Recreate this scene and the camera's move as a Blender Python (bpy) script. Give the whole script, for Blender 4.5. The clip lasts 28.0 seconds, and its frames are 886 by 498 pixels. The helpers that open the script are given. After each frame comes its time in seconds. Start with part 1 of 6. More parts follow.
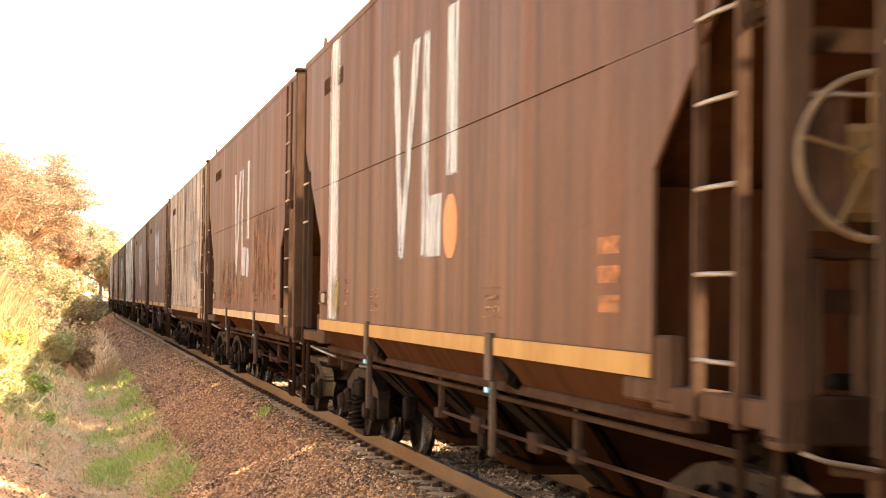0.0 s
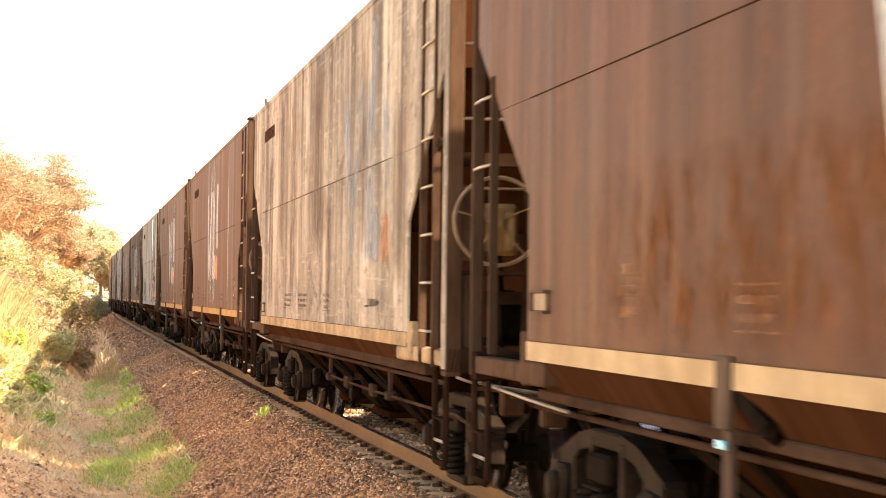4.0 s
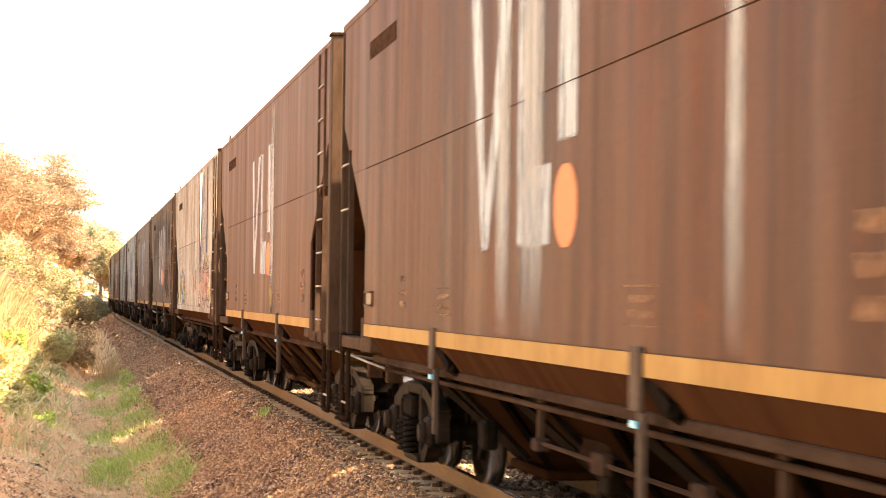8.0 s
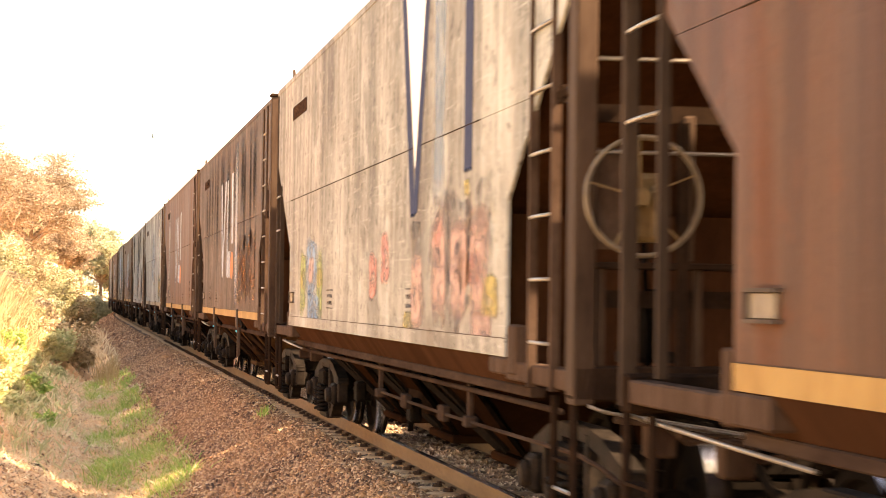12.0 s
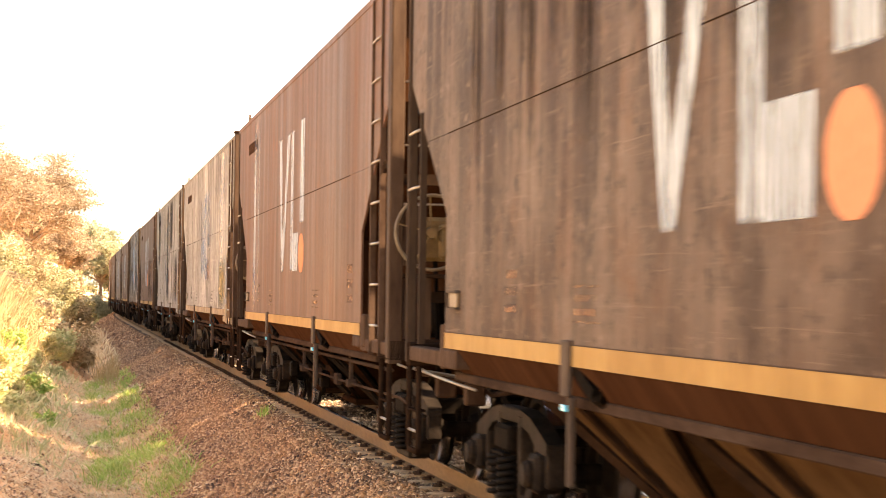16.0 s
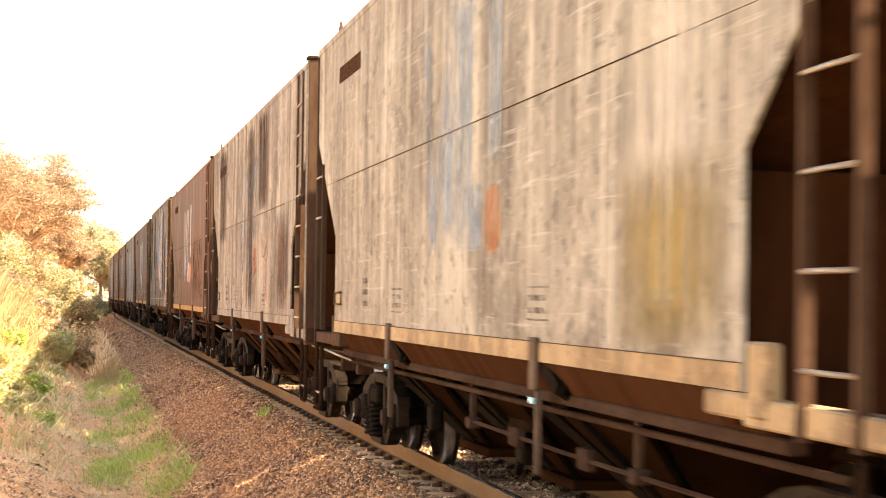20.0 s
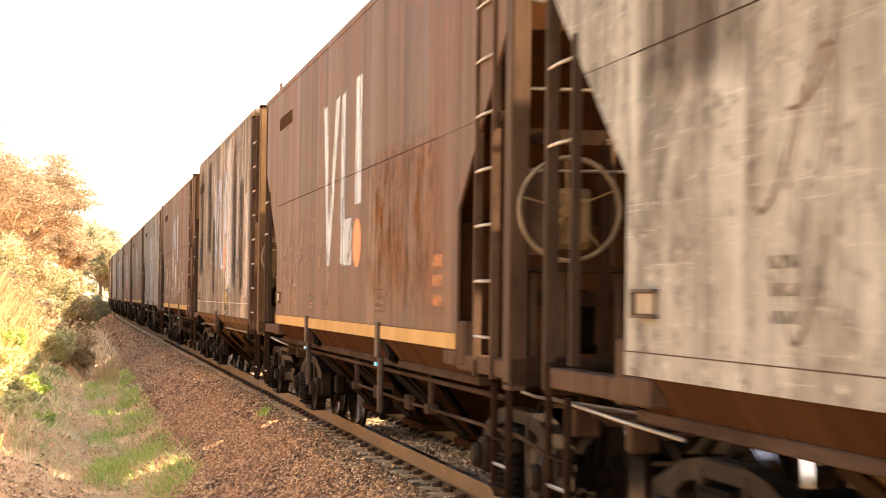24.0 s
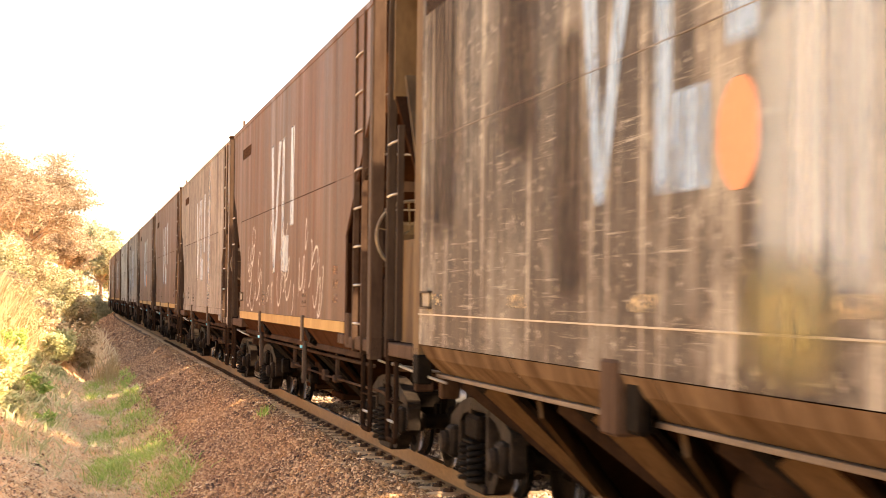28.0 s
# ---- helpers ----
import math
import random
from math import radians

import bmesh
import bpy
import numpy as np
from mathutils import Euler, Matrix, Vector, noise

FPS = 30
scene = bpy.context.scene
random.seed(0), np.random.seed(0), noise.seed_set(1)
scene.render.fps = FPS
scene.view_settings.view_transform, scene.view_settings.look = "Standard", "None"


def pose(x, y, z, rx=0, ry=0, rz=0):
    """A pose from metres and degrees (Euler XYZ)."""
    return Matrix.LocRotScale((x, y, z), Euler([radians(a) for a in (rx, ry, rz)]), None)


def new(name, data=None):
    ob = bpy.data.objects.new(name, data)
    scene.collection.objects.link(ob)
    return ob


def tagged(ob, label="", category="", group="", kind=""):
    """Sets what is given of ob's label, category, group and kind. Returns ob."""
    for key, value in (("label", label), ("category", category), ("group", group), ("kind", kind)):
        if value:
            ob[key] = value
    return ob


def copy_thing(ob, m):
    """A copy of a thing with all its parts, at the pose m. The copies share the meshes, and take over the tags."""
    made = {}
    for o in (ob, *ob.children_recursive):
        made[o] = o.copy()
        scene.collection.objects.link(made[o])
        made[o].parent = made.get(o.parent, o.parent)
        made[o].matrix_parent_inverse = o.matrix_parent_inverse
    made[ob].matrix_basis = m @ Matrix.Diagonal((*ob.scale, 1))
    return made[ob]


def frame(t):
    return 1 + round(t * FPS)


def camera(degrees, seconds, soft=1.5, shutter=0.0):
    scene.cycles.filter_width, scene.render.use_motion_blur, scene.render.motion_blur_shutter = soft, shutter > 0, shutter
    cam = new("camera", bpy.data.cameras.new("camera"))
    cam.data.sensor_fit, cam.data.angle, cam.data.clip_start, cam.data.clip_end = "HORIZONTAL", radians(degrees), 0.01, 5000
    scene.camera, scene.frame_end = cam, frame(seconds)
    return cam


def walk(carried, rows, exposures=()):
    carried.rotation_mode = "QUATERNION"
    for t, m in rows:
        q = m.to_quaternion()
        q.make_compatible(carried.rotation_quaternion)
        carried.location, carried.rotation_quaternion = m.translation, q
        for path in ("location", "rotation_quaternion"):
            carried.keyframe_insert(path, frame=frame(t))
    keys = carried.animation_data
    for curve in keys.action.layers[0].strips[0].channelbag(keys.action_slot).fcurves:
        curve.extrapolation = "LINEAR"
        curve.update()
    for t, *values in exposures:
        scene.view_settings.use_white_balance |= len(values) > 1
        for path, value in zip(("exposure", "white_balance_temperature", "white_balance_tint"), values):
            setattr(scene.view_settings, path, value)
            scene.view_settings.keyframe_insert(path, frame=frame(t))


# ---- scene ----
# The camera stands still beside the line, 2.5 m from the side of the train.
cam = camera(25.24, 28.0, 0.85, 0.5)
EYE = pose(0.0, 0.0, 1.537, 91.43, -0.75, -10.52)
walk(cam, [(0.0, EYE), (28.0, EYE)], [(0.0, 2.65, 9400, 18), (28.0, 2.65, 9400, 18)])

TRACK_X = 3.95          # track centre line
LENGTH = 16.17          # wagon over couplers
SPEED, GAIN = 6.426, 0.0051
BEND_Y, BEND_R = 140.0, 1650.0


# ---- light ----
SUN_TRAVEL = Vector((-1.0, 0.6, -1.2)).normalized()
world = bpy.data.worlds.new("sky")
scene.world = world
world.use_nodes = True
wn = world.node_tree
sky = wn.nodes.new("ShaderNodeTexSky")
sky.sky_type, sky.sun_disc = "NISHITA", False
sky.sun_elevation = math.asin(-SUN_TRAVEL.z)
sky.sun_rotation = math.atan2(-SUN_TRAVEL.x, -SUN_TRAVEL.y)
sky.air_density, sky.dust_density, sky.ozone_density = 1.0, 1.8, 1.0
wn.links.new(sky.outputs[0], wn.nodes["Background"].inputs[0])
wn.nodes["Background"].inputs[1].default_value = 0.15
sun = new("sun", bpy.data.lights.new("sun", "SUN"))
sun.data.energy, sun.data.angle, sun.data.color = 4.6, radians(0.9), (1.0, 0.92, 0.8)
sun.matrix_world = Matrix.Translation((20, -20, 30)) @ SUN_TRAVEL.to_track_quat("-Z", "Y").to_matrix().to_4x4()


# ---- materials ----
class Nodes:
    """Small helper round one node material."""

    def __init__(self, name, rough=0.8, metal=0.0):
        self.mat = bpy.data.materials.new(name)
        self.mat.use_nodes = True
        self.t = self.mat.node_tree
        self.p = self.t.nodes["Principled BSDF"]
        self.p.inputs["Roughness"].default_value = rough
        self.p.inputs["Metallic"].default_value = metal

    def add(self, kind, **values):
        n = self.t.nodes.new(kind)
        for k, v in values.items():
            n.inputs[k].default_value = v
        return n

    def link(self, a, b):
        self.t.links.new(a, b)

    def coords(self, scale, which="Object", shift=(0, 0, 0)):
        c = self.t.nodes.new("ShaderNodeTexCoord")
        m = self.add("ShaderNodeMapping", Scale=scale, Location=shift)
        self.link(c.outputs[which], m.inputs[0])
        return m.outputs[0]

    def noise(self, scale, vec=None, detail=4.0, rough=0.6, distort=0.0):
        n = self.add("ShaderNodeTexNoise", Scale=scale, Detail=detail, Roughness=rough, Distortion=distort)
        if vec is not None:
            self.link(vec, n.inputs["Vector"])
        return n.outputs["Fac"]

    def ramp(self, fac, stops):
        n = self.t.nodes.new("ShaderNodeValToRGB")
        e = n.color_ramp.elements
        while len(e) < len(stops):
            e.new(0.5)
        for el, (at, col) in zip(e, stops):
            el.position = at
            el.color = (*col, 1) if isinstance(col, tuple) else (col, col, col, 1)
        self.link(fac, n.inputs[0])
        return n.outputs[0]

    def mix(self, fac, a, b, blend="MIX"):
        n = self.t.nodes.new("ShaderNodeMix")
        n.data_type, n.blend_type = "RGBA", blend
        for sock, v in ((n.inputs[0], fac), (n.inputs[6], a), (n.inputs[7], b)):
            if isinstance(v, (int, float)):
                sock.default_value = v
            elif isinstance(v, tuple):
                sock.default_value = (*v, 1)
            else:
                self.link(v, sock)
        return n.outputs[2]

    def bump(self, height, strength, distance):
        b = self.add("ShaderNodeBump", Strength=strength, Distance=distance)
        self.link(height, b.inputs["Height"])
        self.link(b.outputs[0], self.p.inputs["Normal"])

    def base(self, v):
        if isinstance(v, tuple):
            self.p.inputs["Base Color"].default_value = (*v, 1)
        else:
            self.link(v, self.p.inputs["Base Color"])
        return self


def plain(name, a, b, rough=0.7, metal=0.0, scale=6.0, relief=0.004, stretch=(1, 1, 1), gloss=None):
    """Two tones mixed by noise at two scales, with fine relief."""
    n = Nodes(name, rough, metal)
    n.p.inputs["Specular IOR Level"].default_value = gloss if gloss is not None else 0.05 if rough > 0.55 and metal < 0.3 else 0.3
    v = n.coords(stretch)
    big = n.noise(scale, v, 5, 0.65)
    fine = n.noise(scale * 9, v, 3, 0.6)
    c = n.mix(n.ramp(big, [(0.35, 0.0), (0.65, 1.0)]), a, b)
    c = n.mix(n.ramp(fine, [(0.4, 0.0), (0.75, 0.35)]), c, tuple(x * 0.55 for x in a))
    n.base(c)
    n.bump(fine, 0.5, relief)
    return n.mat


def paint(name, base, light, dark, rust, streak=0.5, wear=0.3, seed=0.0, grime=0.25, rough=0.62):
    """Weathered wagon paint: broad rain streaks run down the sheet, with rust zones, dull zones and scuffs along the train."""
    n = Nodes(name, rough)
    n.p.inputs["Specular IOR Level"].default_value = 0.06
    s = (seed, seed * 3.1, seed * 1.7)
    blotch = n.coords((1.0, 1.0, 1.0), shift=s)
    zone = n.noise(1.0, n.coords((1.0, 0.55, 0.12), shift=(seed + 3, seed, 5.0)), 3, 0.5, 0.4)
    broad = n.noise(1.0, n.coords((1.0, 2.4, 0.12), shift=s), 4, 0.6, 0.2)
    thin = n.noise(1.0, n.coords((1.0, 5.5, 0.2), shift=(seed, seed + 2, 1.0)), 3, 0.55, 0.3)
    rusty = n.noise(1.0, n.coords((1.0, 1.3, 0.25), shift=(seed * 2 + 1, seed, 2.0)), 5, 0.6, 0.8)
    c = n.mix(n.ramp(zone, [(0.36, 0.0), (0.62, 0.7)]), base, rust)
    plates = n.noise(1.0, n.coords((0.0, 1.7, 0.02), shift=(seed, seed * 1.3 + 4, 0.0)), 3, 0.6)
    c = n.mix(n.ramp(plates, [(0.38, 0.55), (0.5, 0.0)]), c, dark)
    c = n.mix(n.ramp(plates, [(0.52, 0.0), (0.64, 0.5)]), c, light)
    c = n.mix(n.ramp(broad, [(0.42, 0.0), (0.62, streak * 1.3)]), c, light)
    c = n.mix(n.ramp(thin, [(0.47, 0.0), (0.66, streak)]), c, dark)
    c = n.mix(n.ramp(rusty, [(0.52, 0.0), (0.68, 0.8)]), c, rust)
    along = n.noise(2.4, n.coords((1.0, 0.5, 16.0), shift=s), 6, 0.75)
    c = n.mix(n.ramp(along, [(0.56, 0.0), (0.66, wear)]), c, light)
    drip = n.noise(1.5, n.coords((1.0, 2.0, 0.22), shift=(seed, seed * 5 + 2, 1.0)), 6, 0.7, 0.5)
    c = n.mix(n.ramp(drip, [(0.5, 0.0), (0.64, grime)]), c, dark)
    dust = n.noise(1.0, n.coords((1.0, 1.4, 0.5), shift=(seed + 9, 2.0, seed)), 8, 0.72, 0.6)
    c = n.mix(n.ramp(dust, [(0.5, 0.0), (0.66, 0.3)]), c, tuple(1.1 * x for x in light))
    fleck = n.noise(5.0, n.coords((1.0, 1.0, 0.55), shift=(1.0, seed + 4, 2.0)), 6, 0.75, 0.3)
    c = n.mix(n.ramp(fleck, [(0.56, 0.0), (0.68, 0.7)]), c, tuple(1.25 * x for x in rust))
    c = n.mix(n.ramp(n.noise(18.0, blotch, 5, 0.7), [(0.52, 0.0), (0.75, 0.4)]), c, dark)
    n.base(c)
    n.link(n.ramp(broad, [(0.3, rough - 0.12), (0.7, rough + 0.15)]), n.p.inputs["Roughness"])
    n.bump(n.mix(0.5, n.noise(0.9, n.coords((1.0, 1.6, 0.5), shift=s), 2, 0.5), n.noise(30.0, blotch, 3, 0.6)), 0.3, 0.02)
    return n.mat


def bleached(name, base, light, dark, rust, seed=0.0, grime=0.8, runs=0.5, chips=0.6, rough=0.7, cut=0.0):
    """Bleached, flaking wagon paint: cloudy sheet, straight rain runs from the roof edge and the seam, chips, rivet rows and scrapes."""
    n = Nodes(name, rough)
    n.p.inputs["Specular IOR Level"].default_value = 0.06
    s = (seed, seed * 3.1, seed * 1.7)
    flat = n.coords((1.0, 1.0, 1.0), shift=s)
    cloud = n.noise(0.8, n.coords((1.0, 1.0, 0.8), shift=s), 6, 0.62, 0.3)
    c = n.mix(n.ramp(cloud, [(0.36 + cut, 0.0), (0.64 + 0.5 * cut, 1.0)]), base, light)
    c = n.mix(n.ramp(n.noise(1.7, flat, 8, 0.68, 0.3), [(0.52, 0.0), (0.68, 0.55)]), c, rust)
    # height on the sheet: runs are thick under the roof edge and under the seam and thin out downwards
    tc = n.t.nodes.new("ShaderNodeTexCoord")
    sep = n.t.nodes.new("ShaderNodeSeparateXYZ")
    n.link(tc.outputs["Object"], sep.inputs[0])
    hm = n.t.nodes.new("ShaderNodeMapRange")
    hm.inputs[1].default_value, hm.inputs[2].default_value = 1.2, 4.1
    n.link(sep.outputs["Z"], hm.inputs[0])
    fall = n.ramp(hm.outputs[0], [(0.0, 0.45), (0.28, 0.6), (0.5, 0.95), (0.52, 0.65), (0.75, 0.9), (1.0, 1.0)])
    panel = n.noise(1.0, n.coords((0.0, 1.15, 0.05), shift=(seed, seed + 3, 0.0)), 2, 0.5)
    c = n.mix(n.mix(1.0, n.ramp(panel, [(0.46, 0.0), (0.6, 0.6 * grime)]), fall, "MULTIPLY"), c, dark)
    wide = n.noise(1.0, n.coords((0.0, 2.6, 0.13), shift=(seed + 5, seed, 3.0)), 5, 0.62, 0.12)
    c = n.mix(n.mix(1.0, n.ramp(wide, [(0.44, 0.0), (0.6, grime)]), fall, "MULTIPLY"), c, dark)
    pale = n.noise(1.0, n.coords((0.0, 4.2, 0.16), shift=(seed, seed + 7, 1.0)), 5, 0.62, 0.15)
    c = n.mix(n.ramp(pale, [(0.52 + 0.4 * cut, 0.0), (0.68 + 0.3 * cut, runs)]), c, light)
    thin = n.noise(1.0, n.coords((0.0, 11.0, 0.35), shift=(seed + 2, seed, 6.0)), 5, 0.65, 0.1)
    c = n.mix(n.mix(1.0, n.ramp(thin, [(0.52, 0.0), (0.64, grime * 0.8)]), fall, "MULTIPLY"), c, dark)
    smear = n.noise(1.3, n.coords((1.0, 0.8, 0.8), shift=(seed * 2, 1.0, seed)), 9, 0.72, 0.5)
    c = n.mix(n.ramp(smear, [(0.52, 0.0), (0.62, grime * 0.7)]), c, dark)
    chip = n.noise(7.0, n.coords((1.0, 1.0, 1.0), shift=s), 7, 0.78)
    c = n.mix(n.ramp(chip, [(0.55, 0.0), (0.61, chips)]), c, tuple(0.7 * x for x in dark))
    flake = n.noise(9.0, n.coords((1.0, 0.8, 1.2), shift=(seed + 8, 3.0, seed)), 7, 0.78)
    c = n.mix(n.ramp(flake, [(0.57, 0.0), (0.66, 0.5)]), c, tuple(1.35 * x for x in light))
    along = n.noise(2.2, n.coords((1.0, 0.4, 12.0), shift=s), 6, 0.75)
    c = n.mix(n.ramp(along, [(0.58, 0.0), (0.68, 0.4)]), c, tuple(1.2 * x for x in light))
    n.base(c)
    n.bump(n.mix(0.5, cloud, n.noise(30.0, flat, 3, 0.6)), 0.35, 0.02)
    return n.mat


BROWN = ((0.060, 0.0265, 0.0160), (0.092, 0.0520, 0.0350), (0.028, 0.0120, 0.0072), (0.084, 0.0280, 0.0116))
PALE = ((0.170, 0.144, 0.116), (0.310, 0.284, 0.238), (0.050, 0.0375, 0.0300), (0.120, 0.088, 0.060))
GREY = ((0.115, 0.085, 0.066), (0.205, 0.170, 0.140), (0.048, 0.0330, 0.026), (0.085, 0.0470, 0.030))
DARK = ((0.070, 0.048, 0.034), (0.34, 0.285, 0.225), (0.028, 0.0190, 0.0145), (0.085, 0.052, 0.031))


def tone(cols, k, warm=1.0):
    return tuple((c[0] * k * warm, c[1] * k, c[2] * k / warm) for c in cols)


# underframe steel, lowered in tone to hold shade below the wagon
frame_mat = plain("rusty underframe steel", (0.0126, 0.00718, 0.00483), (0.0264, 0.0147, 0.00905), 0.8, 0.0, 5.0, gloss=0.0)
post_mat = plain("ochre brown post paint", (0.031, 0.0172, 0.0112), (0.062, 0.0370, 0.0240), 0.7, 0.0, 3.0, 0.003, (1, 3, 0.3), 0.03)
# blacker than grime alone: the deep underframe shade is painted in
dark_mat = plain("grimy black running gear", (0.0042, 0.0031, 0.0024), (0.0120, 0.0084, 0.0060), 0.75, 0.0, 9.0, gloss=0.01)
# chute and outlet tones include the shade under the body
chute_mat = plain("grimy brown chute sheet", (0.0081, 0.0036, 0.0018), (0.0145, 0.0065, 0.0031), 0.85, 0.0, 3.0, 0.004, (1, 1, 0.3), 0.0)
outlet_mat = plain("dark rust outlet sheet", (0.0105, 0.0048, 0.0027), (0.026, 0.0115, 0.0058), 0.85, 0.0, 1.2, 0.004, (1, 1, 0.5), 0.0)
# rust tone sunk so the colour carries the shade of the end recess
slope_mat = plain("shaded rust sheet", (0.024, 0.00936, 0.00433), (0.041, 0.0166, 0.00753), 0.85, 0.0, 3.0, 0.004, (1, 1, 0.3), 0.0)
stripe_mat = plain("amber reflective stripe", (0.225, 0.124, 0.044), (0.315, 0.192, 0.072), 0.6, 0.0, 1.3, 0.002, (1, 1, 0.4), 0.03)
rung_mat = plain("worn steel rung", (0.138, 0.106, 0.0792), (0.182, 0.152, 0.122), 0.42, 0.35, 12.0, 0.002)
steel_mat = plain("polished wheel tread", (0.55, 0.52, 0.5), (0.42, 0.39, 0.37), 0.22, 1.0, 8.0, 0.001)
white_mat = plain("flaking white marking paint", (0.74, 0.71, 0.65), (0.60, 0.56, 0.49), 0.6, 0.0, 7.0, 0.002, (1, 2, 0.4))
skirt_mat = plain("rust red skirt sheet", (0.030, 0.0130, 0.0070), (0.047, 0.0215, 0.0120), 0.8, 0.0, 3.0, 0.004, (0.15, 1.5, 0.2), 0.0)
seam_mat = plain("grimy seam weld", (0.020, 0.0115, 0.0078), (0.040, 0.023, 0.0150), 0.8, 0.0, 6.0, 0.002, (1, 0.5, 1), 0.0)
ledge_mat = plain("worn pinkish sill edge", (0.028, 0.0168, 0.0123), (0.056, 0.0364, 0.0273), 0.75, 0.0, 3.0, 0.002, (1, 0.3, 1), 0.0)
tail_mat = plain("grey-brown trailing post", (0.026, 0.0165, 0.0115), (0.050, 0.032, 0.022), 0.8, 0.0, 4.0, 0.003, (1, 1, 0.25), 0.02)
ochre_mat = plain("dirty ochre end paint", (0.120, 0.074, 0.038), (0.060, 0.033, 0.018), 0.75, 0.0, 2.5, 0.003, (1, 1, 0.4), 0.03)


# ---- mesh tools ----
class Build:
    """Collects plates, bars, tubes and discs into one mesh."""

    def __init__(self):
        self.v, self.f = [], []

    def faces(self, vs, fs):
        k = len(self.v)
        self.v += [tuple(p) for p in vs]
        self.f += [tuple(i + k for i in f) for f in fs]
        return self

    def box(self, x0, x1, y0, y1, z0, z1, bevel=0.0):
        if bevel <= 0:
            vs = [(x, y, z) for x in (x0, x1) for y in (y0, y1) for z in (z0, z1)]
            return self.faces(vs, [(0, 1, 3, 2), (4, 6, 7, 5), (0, 4, 5, 1), (2, 3, 7, 6), (0, 2, 6, 4), (1, 5, 7, 3)])
        bm = bmesh.new()
        m = Matrix.Translation(((x0 + x1) / 2, (y0 + y1) / 2, (z0 + z1) / 2)) @ Matrix.Diagonal((abs(x1 - x0), abs(y1 - y0), abs(z1 - z0), 1))
        bmesh.ops.create_cube(bm, size=1, matrix=m)
        bmesh.ops.bevel(bm, geom=bm.edges[:], offset=bevel, segments=1, affect="EDGES")
        bm.verts.index_update()
        self.faces([v.co for v in bm.verts], [[v.index for v in f.verts] for f in bm.faces])
        bm.free()
        return self

    def bar(self, a, b, w, h, up=(0, 0, 1)):
        """A rectangular bar from a to b, w wide and h high."""
        a, b = Vector(a), Vector(b)
        d = (b - a).normalized()
        u = Vector(up)
        if abs(d.dot(u)) > 0.95:
            u = Vector((1, 0, 0))
        s = d.cross(u).normalized() * w / 2
        t = s.cross(d).normalized() * h / 2
        vs = [p + i * s + j * t for p in (a, b) for i, j in ((-1, -1), (1, -1), (1, 1), (-1, 1))]
        return self.faces(vs, [(0, 1, 2, 3), (7, 6, 5, 4), (0, 4, 5, 1), (1, 5, 6, 2), (2, 6, 7, 3), (3, 7, 4, 0)])

    def prism(self, poly, axis, a, b):
        """A flat outline, in the two axes that are left, drawn out from a to b."""
        n = len(poly)

        def at(p, q):
            return {0: (q, p[0], p[1]), 1: (p[0], q, p[1]), 2: (p[0], p[1], q)}[axis]
        vs = [at(p, a) for p in poly] + [at(p, b) for p in poly]
        fs = [tuple(range(n))[::-1], tuple(range(n, 2 * n))] + [(i, (i + 1) % n, n + (i + 1) % n, n + i) for i in range(n)]
        return self.faces(vs, fs)

    def tube(self, pts, r, n=8, closed=False):
        pts = [Vector(p) for p in pts]
        m, vs, last = len(pts), [], None
        for i, p in enumerate(pts):
            d = (pts[(i + 1) % m] - pts[i - 1]) if closed else (pts[min(i + 1, m - 1)] - pts[max(i - 1, 0)])
            d.normalize()
            if last is None:
                last = d.orthogonal().normalized()
            s = (last - d * last.dot(d)).normalized()
            last = s
            t = d.cross(s)
            vs += [p + r * (math.cos(2 * math.pi * k / n) * s + math.sin(2 * math.pi * k / n) * t) for k in range(n)]
        fs = [(i * n + k, i * n + (k + 1) % n, ((i + 1) % m) * n + (k + 1) % n, ((i + 1) % m) * n + k)
              for i in range(m if closed else m - 1) for k in range(n)]
        if not closed:
            fs += [tuple(range(n))[::-1], tuple((m - 1) * n + k for k in range(n))]
        return self.faces(vs, fs)

    def lathe(self, profile, axis=0, n=28, centre=(0, 0, 0)):
        """Profile points (along the axis, radius) turned round it; closed."""
        m, c, vs = len(profile), Vector(centre), []
        for k in range(n):
            a = 2 * math.pi * k / n
            for x, r in profile:
                p = (x, r * math.cos(a), r * math.sin(a)) if axis == 0 else (r * math.cos(a), x, r * math.sin(a)) if axis == 1 else (r * math.cos(a), r * math.sin(a), x)
                vs.append(c + Vector(p))
        fs = [(k * m + i, k * m + (i + 1) % m, ((k + 1) % n) * m + (i + 1) % m, ((k + 1) % n) * m + i) for k in range(n) for i in range(m)]
        return self.faces(vs, fs)

    def mesh(self, name, mat, smooth=False):
        me = bpy.data.meshes.new(name)
        me.from_pydata(self.v, [], self.f)
        bm = bmesh.new()
        bm.from_mesh(me)
        bmesh.ops.recalc_face_normals(bm, faces=bm.faces[:])
        bm.to_mesh(me)
        bm.free()
        me.materials.append(mat)
        if smooth:
            me.polygons.foreach_set("use_smooth", [True] * len(me.polygons))
        return me


def part(name, b, mat, parent, label="", at=None, smooth=False):
    ob = new(name, b.mesh(name, mat, smooth) if isinstance(b, Build) else b)
    ob.parent = parent
    if at is not None:
        ob.matrix_basis = at
    return tagged(ob, label)


